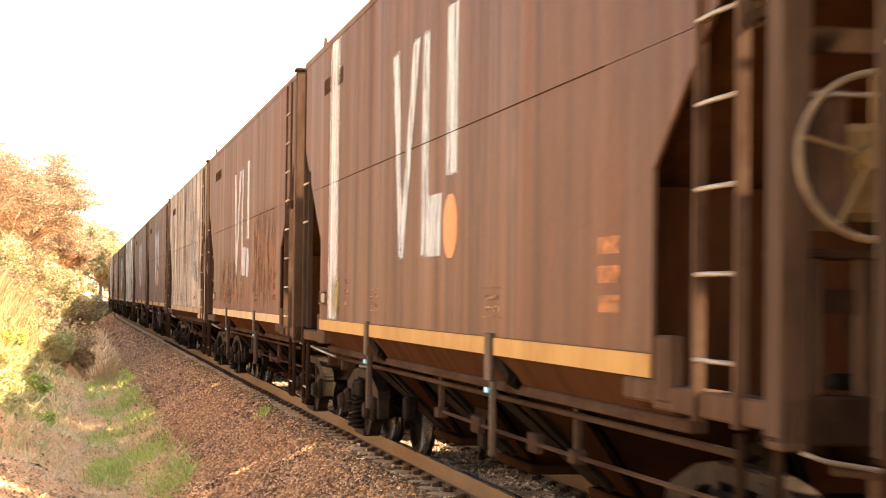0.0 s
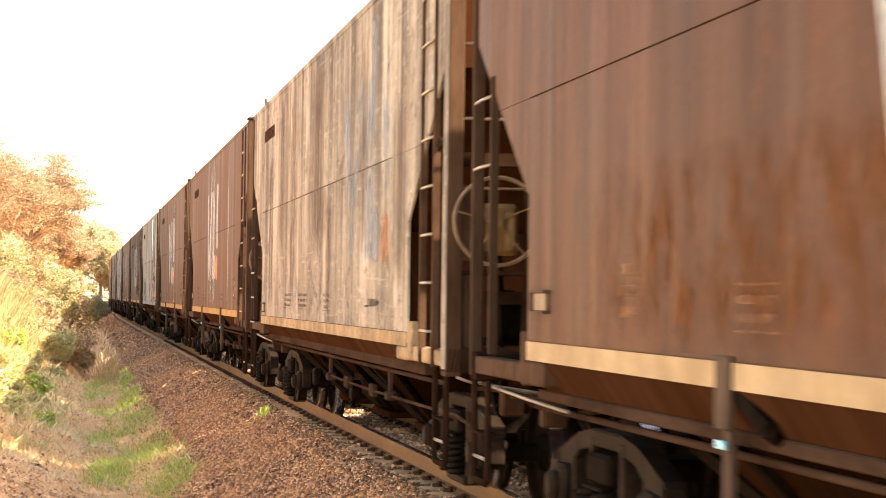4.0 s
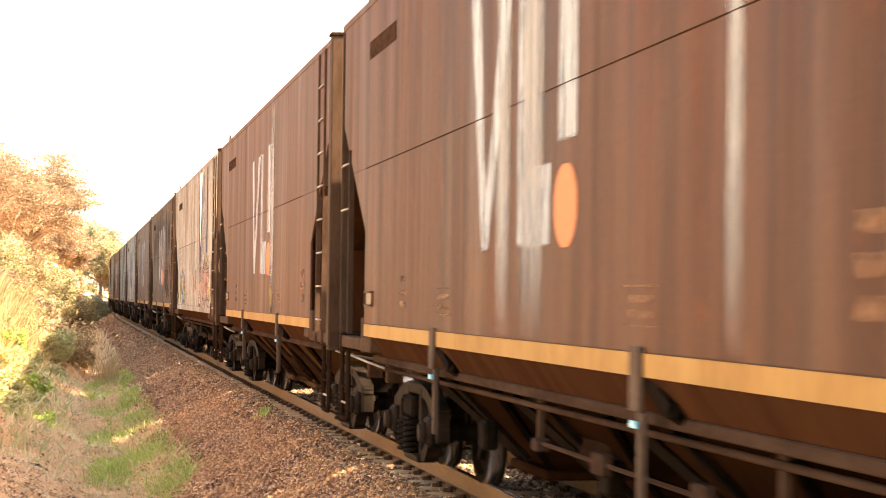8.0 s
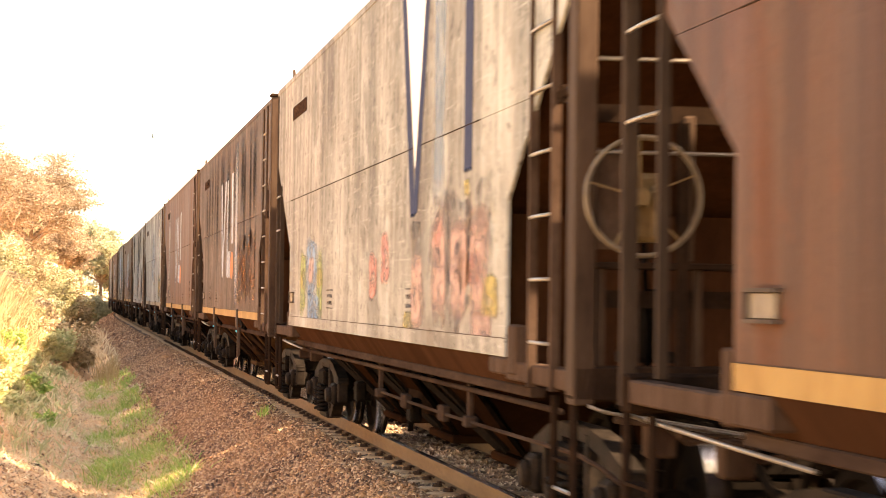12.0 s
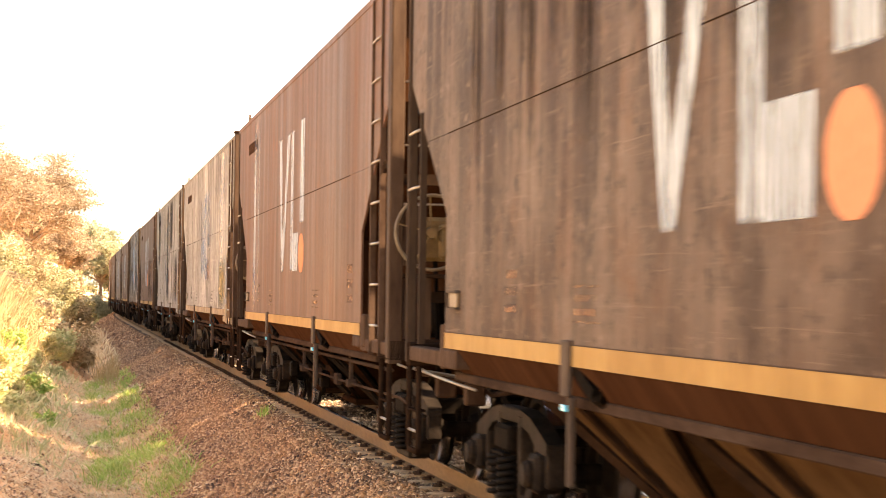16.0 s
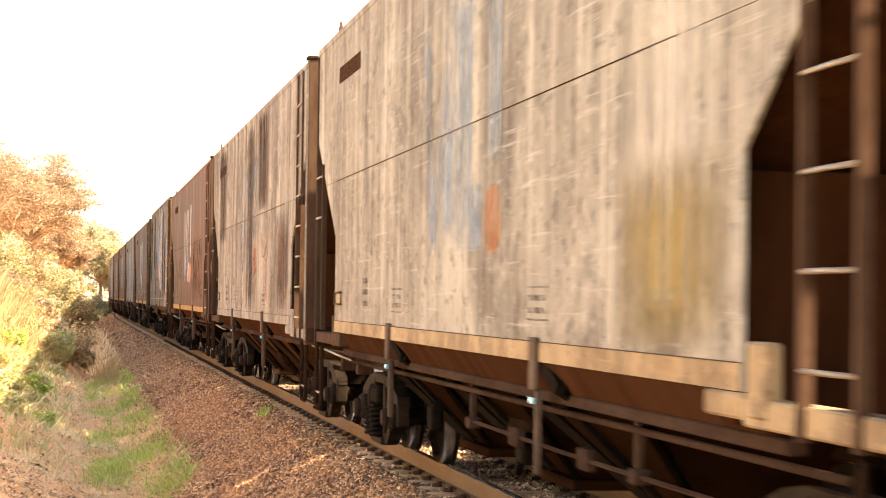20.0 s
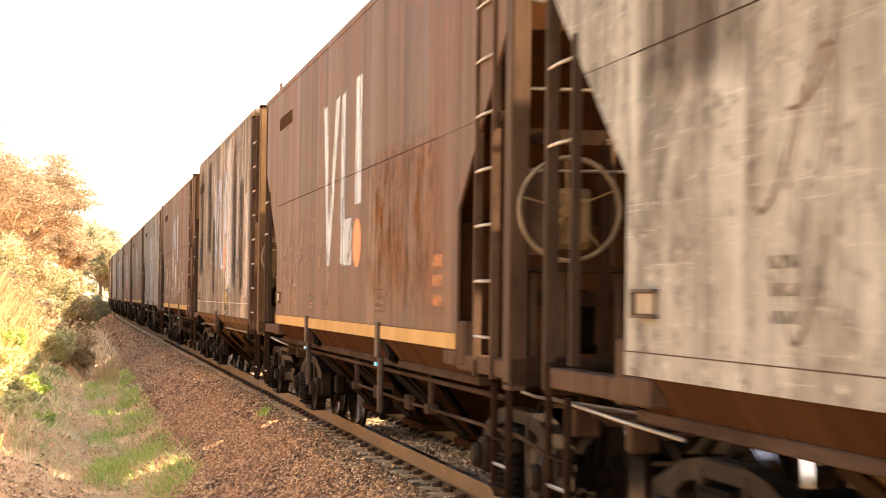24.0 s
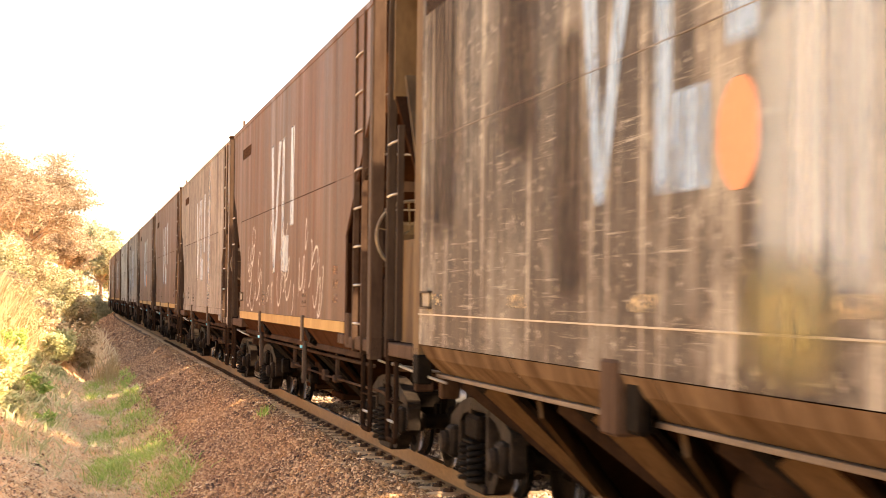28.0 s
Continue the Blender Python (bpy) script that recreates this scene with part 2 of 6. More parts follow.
def soup(name, verts, faces, mats, index=None, smooth=False):
    """A mesh straight from arrays, for stones, blades and leaves."""
    me = bpy.data.meshes.new(name)
    verts, faces = np.asarray(verts, np.float32), np.asarray(faces, np.int32)
    k = faces.shape[1]
    me.vertices.add(len(verts))
    me.vertices.foreach_set("co", verts.ravel())
    me.loops.add(faces.size)
    me.loops.foreach_set("vertex_index", faces.ravel())
    me.polygons.add(len(faces))
    me.polygons.foreach_set("loop_start", np.arange(0, faces.size, k, dtype=np.int32))
    for m in mats:
        me.materials.append(m)
    if index is not None:
        me.polygons.foreach_set("material_index", np.asarray(index, np.int32))
    if smooth:
        me.polygons.foreach_set("use_smooth", np.ones(len(faces), bool))
    me.update(calc_edges=True)
    return me


# ---- ground ----
def bend(y):
    """How far the line has swung to the right at y."""
    return np.where(y > BEND_Y, (np.maximum(y, BEND_Y) - BEND_Y) ** 2 / (2 * BEND_R), 0.0)


# past 6.6 an unseen bank is added to block light under the train
PROFILE_X = [-400, -60, -20, -9, -6, -4, -2.5, -1.6, -1.0, -0.45, 0.2, 0.9, 1.25, 1.7, 2.5, 2.75, 2.95, 3.07, 3.17, 4.7, 4.95, 5.15, 5.4, 6.2, 6.6, 8.5, 11, 60, 400]
PROFILE_Z = [3.2, 3.2, 3.2, 2.8, 2.2, 1.3, 0.3, -0.42, -0.78, -1.02, -1.26, -1.27, -1.12, -0.86, -0.43, -0.272, -0.222, -0.208, -0.222, -0.222, -0.222, -0.285, -0.46, -0.9, -0.95, 0.6, 2.4, 3.0, 3.0]


def ground_z(x, y, rough=True):
    """Height of the ground: ditch, bank and ballast bed beside the line."""
    x, y = np.asarray(x, float), np.asarray(y, float)
    lat = x - bend(y)
    z = np.interp(lat, PROFILE_X, PROFILE_Z)
    if rough:
        soft = np.clip((1.9 - lat) / 0.8, 0.12, 1)
        z = z + soft * (0.07 * np.sin(1.7 * lat + 0.61 * y) + 0.06 * np.sin(0.9 * y - 1.3 * lat + 1.0) + 0.05 * np.sin(2.9 * y + 2.1 * lat) * np.sin(1.3 * y)
                        + 0.03 * np.sin(6.1 * y + 3 * lat) * np.sin(5.3 * lat - 1.1 * y) + 0.045 * np.sin(4.3 * y - 2.2 * lat) * np.sin(7.1 * lat + 0.9 * y + 2.0))
        # an earth lip juts out of the bank above the ditch
        lip = np.exp(-((lat + 0.5) / 0.75) ** 4) * np.clip((y - 67) / 1.2, 0, 1) * np.clip((84 - y) / 12, 0, 1)
        z = z + 0.45 * lip - 0.25 * np.exp(-((lat - 0.2) / 0.6) ** 2 - ((y - 64) / 4.0) ** 2)
    return z


def soil_material():
    n = Nodes("dry soil and litter", 0.95)
    v = n.coords((1, 1, 1))
    big, mid, fine = n.noise(0.7, v, 5, 0.65, 0.4), n.noise(3.5, v, 5, 0.7), n.noise(28, v, 4, 0.7)
    c = n.mix(n.ramp(big, [(0.4, 0.0), (0.62, 1.0)]), (0.70, 0.385, 0.19), (0.82, 0.53, 0.29))
    c = n.mix(n.ramp(mid, [(0.46, 0.0), (0.62, 0.85)]), c, (0.50, 0.25, 0.105))
    c = n.mix(n.ramp(fine, [(0.45, 0.0), (0.75, 0.45)]), c, (0.88, 0.70, 0.44))
    c = n.mix(n.ramp(n.noise(14, v, 5, 0.75), [(0.56, 0.0), (0.66, 0.7)]), c, (0.22, 0.115, 0.055))
    n.base(c)
    n.bump(n.mix(0.5, mid, fine), 0.8, 0.05)
    return n.mat


def bed_material():
    n = Nodes("dusty red ballast bed", 0.92)
    v = n.coords((1, 1, 1))
    cell = n.add("ShaderNodeTexVoronoi", Scale=22.0)
    n.link(v, cell.inputs["Vector"])
    c = n.mix(n.ramp(cell.outputs["Color"], [(0.2, 0.0), (0.8, 1.0)]), (0.05, 0.024, 0.012), (0.13, 0.068, 0.034))
    c = n.mix(n.ramp(n.noise(1.1, v, 4), [(0.4, 0.0), (0.7, 0.5)]), c, (0.16, 0.08, 0.04))
    n.base(c)
    n.bump(cell.outputs["Distance"], 1.0, 0.05)
    return n.mat


def stone_material(name, a, b, c3):
    n = Nodes(name, 0.9)
    g = n.t.nodes.new("ShaderNodeNewGeometry")
    col = n.ramp(g.outputs["Random Per Island"], [(0.0, a), (0.55, b), (1.0, c3)])
    v = n.coords((1, 1, 1))
    col = n.mix(n.ramp(n.noise(45, v, 4, 0.7), [(0.4, 0.0), (0.7, 0.5)]), col, tuple(x * 0.6 for x in a))
    col = n.mix(n.ramp(n.noise(0.8, v, 3), [(0.45, 0.0), (0.65, 0.35)]), col, (0.52, 0.265, 0.115))
    n.base(col)
    n.bump(n.noise(70, v, 3), 0.5, 0.006)
    return n.mat


soil_mat, bed_mat = soil_material(), bed_material()
# unseen far ground, kept dark so little light bounces under the wagons
unseen_far_mat = plain("dark weedy soil beyond the line", (0.045, 0.040, 0.018), (0.10, 0.075, 0.035), 0.95, 0.0, 0.8, 0.05)
# ground out of view, its tone set for the bounce on near wagons
bounce_soil_mat = plain("weedy straw-covered soil", (0.52, 0.40, 0.255), (0.70, 0.54, 0.35), 0.95, 0.0, 1.5, 0.05)
dull_stone_mat = stone_material("oil-darkened crushed stone", (0.07, 0.042, 0.025), (0.28, 0.175, 0.105), (0.64, 0.48, 0.33))
packed_stone_mat = stone_material("dark grease-packed crushed stone", (0.030, 0.017, 0.010), (0.13, 0.073, 0.042), (0.42, 0.29, 0.19))
stone_mat = stone_material("red brown crushed stone", (0.047, 0.019, 0.009), (0.315, 0.148, 0.068), (0.68, 0.43, 0.24))


def make_ground():
    xs = np.array(sorted(set([-3000, -1200, -400, -150, -60, -30, -18, -12] + list(np.arange(-9, -3, 0.5)) + list(np.arange(-3, 7, 0.16))
                             + [7.5, 8.5, 10, 12, 16, 24, 40, 80, 200, 600, 1500, 3000])))
    ys = np.array([-3000, -800, -200, -60, -40, -25, -18] + list(np.arange(-15, 90, 0.35)) + list(np.arange(90, 240, 1.2))
                  + list(np.arange(240, 420, 8)) + [460, 520, 700, 1100, 2000, 4000])
    X, Y = np.meshgrid(xs, ys)
    X = X + np.where(np.abs(X) < 60, bend(np.minimum(Y, 420)), 0)
    Z = ground_z(X, np.minimum(Y, 420))
    nx, ny = len(xs), len(ys)
    i, j = np.meshgrid(np.arange(nx - 1), np.arange(ny - 1))
    a = (j * nx + i).ravel()
    f = np.stack([a, a + 1, a + nx + 1, a + nx], 1)
    mid = (xs[:-1] + xs[1:]) / 2
    my = (ys[:-1] + ys[1:]) / 2
    toe = 1.5 + 0.18 * np.sin(0.9 * my) + 0.14 * np.sin(3.1 * my + 1)
    idx = ((mid[None, :] > toe[:, None]) & (mid[None, :] < 6.35)).astype(int).ravel()
    idx[np.broadcast_to(mid[None, :] >= 6.35, (ny - 1, nx - 1)).ravel()] = 2
    # out-of-view strip beside the camera that only steers bounced light
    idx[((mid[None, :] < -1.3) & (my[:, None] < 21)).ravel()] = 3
    me = soup("ground", np.stack([X, Y, Z], -1).reshape(-1, 3), f, [soil_mat, bed_mat, unseen_far_mat, bounce_soil_mat], idx, True)
    return tagged(new("ground", me), "dry soil bank, ditch and ballast bed beside the line", "ground", kind="structure")


make_ground()


# ---- track ----
rail_mat = plain("dusty brown rail side", (0.125, 0.078, 0.041), (0.17, 0.110, 0.060), 0.75, 0.0, 3.0, 0.002, (1, 0.2, 1))
railtop_mat = plain("bright worn rail head", (0.55, 0.50, 0.46), (0.40, 0.34, 0.30), 0.25, 0.9, 3.0, 0.001, (1, 0.2, 1))


def sleeper_material():
    """Dusty tan steel, with oil and under-train shade painted in between the rails."""
    n = Nodes("rust dusted steel sleeper", 0.8)
    n.p.inputs["Specular IOR Level"].default_value = 0.05
    v = n.coords((1, 1, 1))
    c = n.mix(n.ramp(n.noise(7.0, v, 5, 0.65), [(0.35, 0.0), (0.65, 1.0)]), (0.36, 0.222, 0.128), (0.56, 0.385, 0.236))
    tc = n.t.nodes.new("ShaderNodeTexCoord")
    sep = n.t.nodes.new("ShaderNodeSeparateXYZ")
    n.link(tc.outputs["Object"], sep.inputs[0])
    m = n.t.nodes.new("ShaderNodeMath")
    m.operation = "ABSOLUTE"
    n.link(sep.outputs["X"], m.inputs[0])
    # dark middle: shade below the train put into the colour, with oil
    c = n.mix(n.ramp(m.outputs[0], [(0.5, 0.9), (0.66, 0.0)]), c, n.mix(n.noise(5.0, v, 4), (0.06, 0.038, 0.024), (0.20, 0.125, 0.075)))
    n.base(c)
    n.bump(n.noise(40, v, 4), 0.5, 0.004)
    return n.mat


sleeper_mat = sleeper_material()
clip_mat = plain("dark rusty rail clip", (0.040, 0.022, 0.014), (0.075, 0.042, 0.026), 0.75, 0.0, 14.0)


def line_x(y):
    return TRACK_X + float(bend(np.array(y)))


def sweep(b, outline, ys, offset):
    """A rail-like outline (x, z) carried along the line."""
    n = len(outline)
    vs = [(line_x(y) + offset + x, y, z) for y in ys for x, z in outline]
    fs = [(i * n + k, i * n + (k + 1) % n, (i + 1) * n + (k + 1) % n, (i + 1) * n + k) for i in range(len(ys) - 1) for k in range(n)]
    return b.faces(vs, fs + [tuple(range(n)), tuple((len(ys) - 1) * n + k for k in range(n))])


def make_track():
    ys = [-60] + list(range(0, 140, 20)) + list(range(140, 430, 10))
    side = [(-0.033, -0.006), (-0.033, -0.036), (-0.009, -0.046), (-0.009, -0.158), (-0.066, -0.172), (-0.066, -0.184),
            (0.066, -0.184), (0.066, -0.172), (0.009, -0.158), (0.009, -0.046), (0.033, -0.036), (0.033, -0.006)]
    top = [(-0.033, -0.006), (-0.025, 0.0), (0.025, 0.0), (0.033, -0.006)]
    for sign in (-1, 1):
        rail = tagged(new("rail"), "dusty brown steel rail with a worn bright head", "rail", "rails of the line")
        part("rail_body", sweep(Build(), side, ys, sign * 0.533), rail_mat, rail)
        part("rail_head", sweep(Build(), top, ys, sign * 0.533), railtop_mat, rail)


make_track()


# ---- wagons ----
HALF = 7.66             # half length over the end posts
PANEL = 6.026           # half length of the side sheet at the sill
KNEE_Z, JOIN_Z, SEAM_Z, TOP_Z, SILL_Z = 2.12, 3.15, 2.67, 4.09, 1.196
W = 1.45                # half width over the side sheets
BOGIE_Y, AXLE_Y, WHEEL_R = 5.93, 0.915, 0.42
brown_mat = paint("wagon brown", *BROWN)


def coil(x, y, z0, z1, r, turns=5, n=9):
    return [(x + r * math.cos(2 * math.pi * i / n), y + r * math.sin(2 * math.pi * i / n), z0 + (z1 - z0) * i / (turns * n)) for i in range(turns * n + 1)]


def slope_y(z):
    """Where the end of the side sheet lies at height z."""
    if z <= KNEE_Z:
        return PANEL
    return min(HALF - 0.16, PANEL + (HALF - 0.16 - PANEL) * (z - KNEE_Z) / (JOIN_Z - KNEE_Z))


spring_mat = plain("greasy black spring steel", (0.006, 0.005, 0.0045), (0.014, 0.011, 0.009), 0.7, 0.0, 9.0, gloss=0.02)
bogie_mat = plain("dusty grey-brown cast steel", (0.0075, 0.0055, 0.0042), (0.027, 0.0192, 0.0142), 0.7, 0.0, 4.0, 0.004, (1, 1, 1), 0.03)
cyan_mat = plain("blue reflector plastic", (0.05, 0.42, 0.62), (0.08, 0.5, 0.7), 0.25, 0.0, 20.0, 0.0005)
pad_mat = plain("dusty brown fitting paint", (0.034, 0.0185, 0.0118), (0.080, 0.0475, 0.032), 0.75, 0.0, 3.5, 0.004, (1, 3, 0.5), 0.01)
bracket_mat = plain("worn grey-brown bracket steel", (0.052, 0.036, 0.027), (0.092, 0.066, 0.050), 0.7, 0.0, 5.0, 0.003, (1, 1, 0.5), 0.02)
gear_mat = plain("ochre brake gear paint", (0.168, 0.108, 0.052), (0.112, 0.068, 0.0336), 0.6, 0.0, 6.0)
rim_mat = plain("worn cream handwheel paint", (0.150, 0.105, 0.062), (0.085, 0.055, 0.032), 0.55, 0.0, 9.0)
MESH = {}


lip_mat = plain("worn bare steel lip", (0.075, 0.050, 0.034), (0.13, 0.092, 0.066), 0.6, 0.0, 5.0, 0.002, (1, 0.4, 1), 0.05)
plate_mat = plain("dusty tan chute plate", (0.042, 0.0225, 0.0115), (0.078, 0.044, 0.0225), 0.85, 0.0, 3.0, 0.004, (1, 1, 0.4), 0.0)
rib_skirt_mat = plain("rust-stained tan skirt sheet", (0.060, 0.033, 0.018), (0.125, 0.078, 0.046), 0.8, 0.0, 2.5, 0.004, (0.4, 1.2, 0.4), 0.0)


def shared(key, make):
    if key not in MESH:
        MESH[key] = make()
    return MESH[key]


def bogie(parent, y, name="bogie"):
    """Three-piece bogie: side frames, springs, bolster and two wheelsets."""
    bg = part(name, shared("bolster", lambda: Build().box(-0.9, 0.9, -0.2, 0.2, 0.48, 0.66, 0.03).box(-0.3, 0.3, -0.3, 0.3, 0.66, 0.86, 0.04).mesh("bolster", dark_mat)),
              None, parent, "grimy three-piece bogie with painted-in shade", pose(0, y, 0))
    for sx in (-1, 1):
        x = sx * 0.95

        def frame_side():
            b = Build()
            for j in (-1, 1):
                # top chord falling to the box, bottom chord, pedestal and column with openings between
                b.prism([(j * y_, z_) for y_, z_ in ((0.30, 0.70), (0.30, 0.80), (0.62, 0.76), (1.10, 0.62), (1.13, 0.54), (0.80, 0.56), (0.58, 0.66))], 0, -0.06, 0.06)
                b.prism([(j * y_, z_) for y_, z_ in ((0.28, 0.13), (0.28, 0.22), (0.46, 0.24), (0.74, 0.42), (0.80, 0.36), (0.52, 0.15))], 0, -0.06, 0.06)
                b.box(-0.065, 0.065, min(j * 0.27, j * 0.37), max(j * 0.27, j * 0.37), 0.18, 0.76, 0.012)
                b.box(-0.06, 0.06, min(j * 0.72, j * 0.79), max(j * 0.72, j * 0.79), 0.34, 0.60, 0.012)
                b.box(-0.06, 0.06, min(j * 1.05, j * 1.12), max(j * 1.05, j * 1.12), 0.34, 0.60, 0.012)
            b.box(-0.06, 0.06, -0.32, 0.32, 0.70, 0.80, 0.012).box(-0.09, 0.09, -0.34, 0.34, 0.12, 0.19, 0.015)
            return b.mesh("side_frame", bogie_mat)
        part("side_frame", shared("side_frame", frame_side), None, bg, "grey-brown cast frame with openings", pose(x, 0, 0))
        for ay in (-AXLE_Y, AXLE_Y):
            part("axle_box", shared("axle_box", lambda: Build().box(-0.1, 0.1, -0.12, 0.12, 0.30, 0.55, 0.03).lathe([(-0.16, 0), (-0.16, 0.07), (-0.13, 0.09), (0.13, 0.09), (0.16, 0.07), (0.16, 0)], 0, 14, (0, 0, WHEEL_R)).mesh("axle_box", bogie_mat)),
                 None, bg, "", pose(sx * 0.97, ay, 0))
        part("bolster_end", shared("bolster_end", lambda: Build().box(-0.1, 0.1, -0.24, 0.24, 0.50, 0.68, 0.025).box(-0.125, 0.125, -0.20, 0.20, 0.475, 0.50, 0.006).mesh("bolster_end", dark_mat)), None, bg, "", pose(sx * 0.97, 0, 0))
        for k, dy in enumerate((-0.16, 0.0, 0.16)):
            part("spring", shared("spring", lambda: Build().tube(coil(0, 0, 0.19, 0.475, 0.066, 6), 0.019, 6).mesh("spring", spring_mat, True)), None, bg, "", pose(sx * (1.05 if k != 1 else 0.95), dy, 0))
    for ay in (-AXLE_Y, AXLE_Y):
        def wheel():
            b = Build()
            for sx in (-1, 1):
                o = sx * 0.50
                b.lathe([(o - sx * 0.04, 0.445), (o - sx * 0.012, 0.447), (o, 0.425), (o + sx * 0.10, WHEEL_R), (o + sx * 0.10, 0.36), (o + sx * 0.05, 0.34),
                         (o + sx * 0.045, 0.15), (o + sx * 0.11, 0.12), (o + sx * 0.11, 0.0), (o - sx * 0.06, 0.0), (o - sx * 0.06, 0.12), (o + sx * 0.0, 0.15), (o - sx * 0.01, 0.34), (o - sx * 0.04, 0.37)], 0, 32)
            b.lathe([(-1.02, 0), (-1.02, 0.07), (1.02, 0.07), (1.02, 0)], 0, 12)
            me = b.mesh("wheelset", dark_mat, False)
            me.materials.append(steel_mat)
            for p in me.polygons:
                c = p.center
                if 0.412 < math.hypot(c.y, c.z) < 0.43 and 0.44 < abs(c.x) < 0.61:
                    p.material_index = 1
            return me
        part("wheelset", shared("wheelset", wheel), None, bg, "steel wheels with polished treads on one axle", pose(0, ay, WHEEL_R))
        part("brake_beam", shared("brake_beam", lambda: Build().bar((-0.62, 0, 0.36), (0.62, 0, 0.36), 0.08, 0.1).box(-0.62, -0.5, -0.05, 0.05, 0.28, 0.55).box(0.5, 0.62, -0.05, 0.05, 0.28, 0.55).mesh("brake_beam", dark_mat)),
             None, bg, "", pose(0, ay * 0.42, 0))
    return bg


def side_outline(lo, hi):
    """Outline (y, z) of the side sheet between two heights."""
    zs = sorted({lo, hi, *[z for z in (KNEE_Z, JOIN_Z) if lo < z < hi]})
    return [(slope_y(z), z) for z in zs] + [(-slope_y(z), z) for z in reversed(zs)]


def holed_sheet(e):
    """End sheet with an oval opening beside the post."""
    y, n = e * (HALF - 0.24), 16
    cx, cz = -1.06, 1.52
    outer = [(-W + 0.04, 1.2), (-0.6, 1.2), (-0.3, 1.2), (-0.3, 1.4), (-0.3, 1.6), (-0.3, 2.05), (-0.6, 2.05), (-0.9, 2.05), (-1.1, 2.05), (-W + 0.04, 2.05), (-W + 0.04, 1.75), (-W + 0.04, 1.6), (-W + 0.04, 1.5), (-W + 0.04, 1.4), (-W + 0.04, 1.3), (-W + 0.04, 1.25)]
    inner = []
    for x, z in outer:
        a = math.atan2(z - cz, x - cx)
        inner.append((cx + 0.24 * math.cos(a), cz + 0.19 * math.sin(a)))
    b = Build()
    vs = [(x, yy, z) for yy in (y, y - e * 0.03) for x, z in outer + inner]
    fs = []
    for i in range(n):
        j = (i + 1) % n
        fs += [(i, j, n + j, n + i), (2 * n + i, 3 * n + i, 3 * n + j, 2 * n + j), (n + i, n + j, 3 * n + j, 3 * n + i)]
    return b.faces(vs, fs).mesh("holed_sheet", ochre_mat)


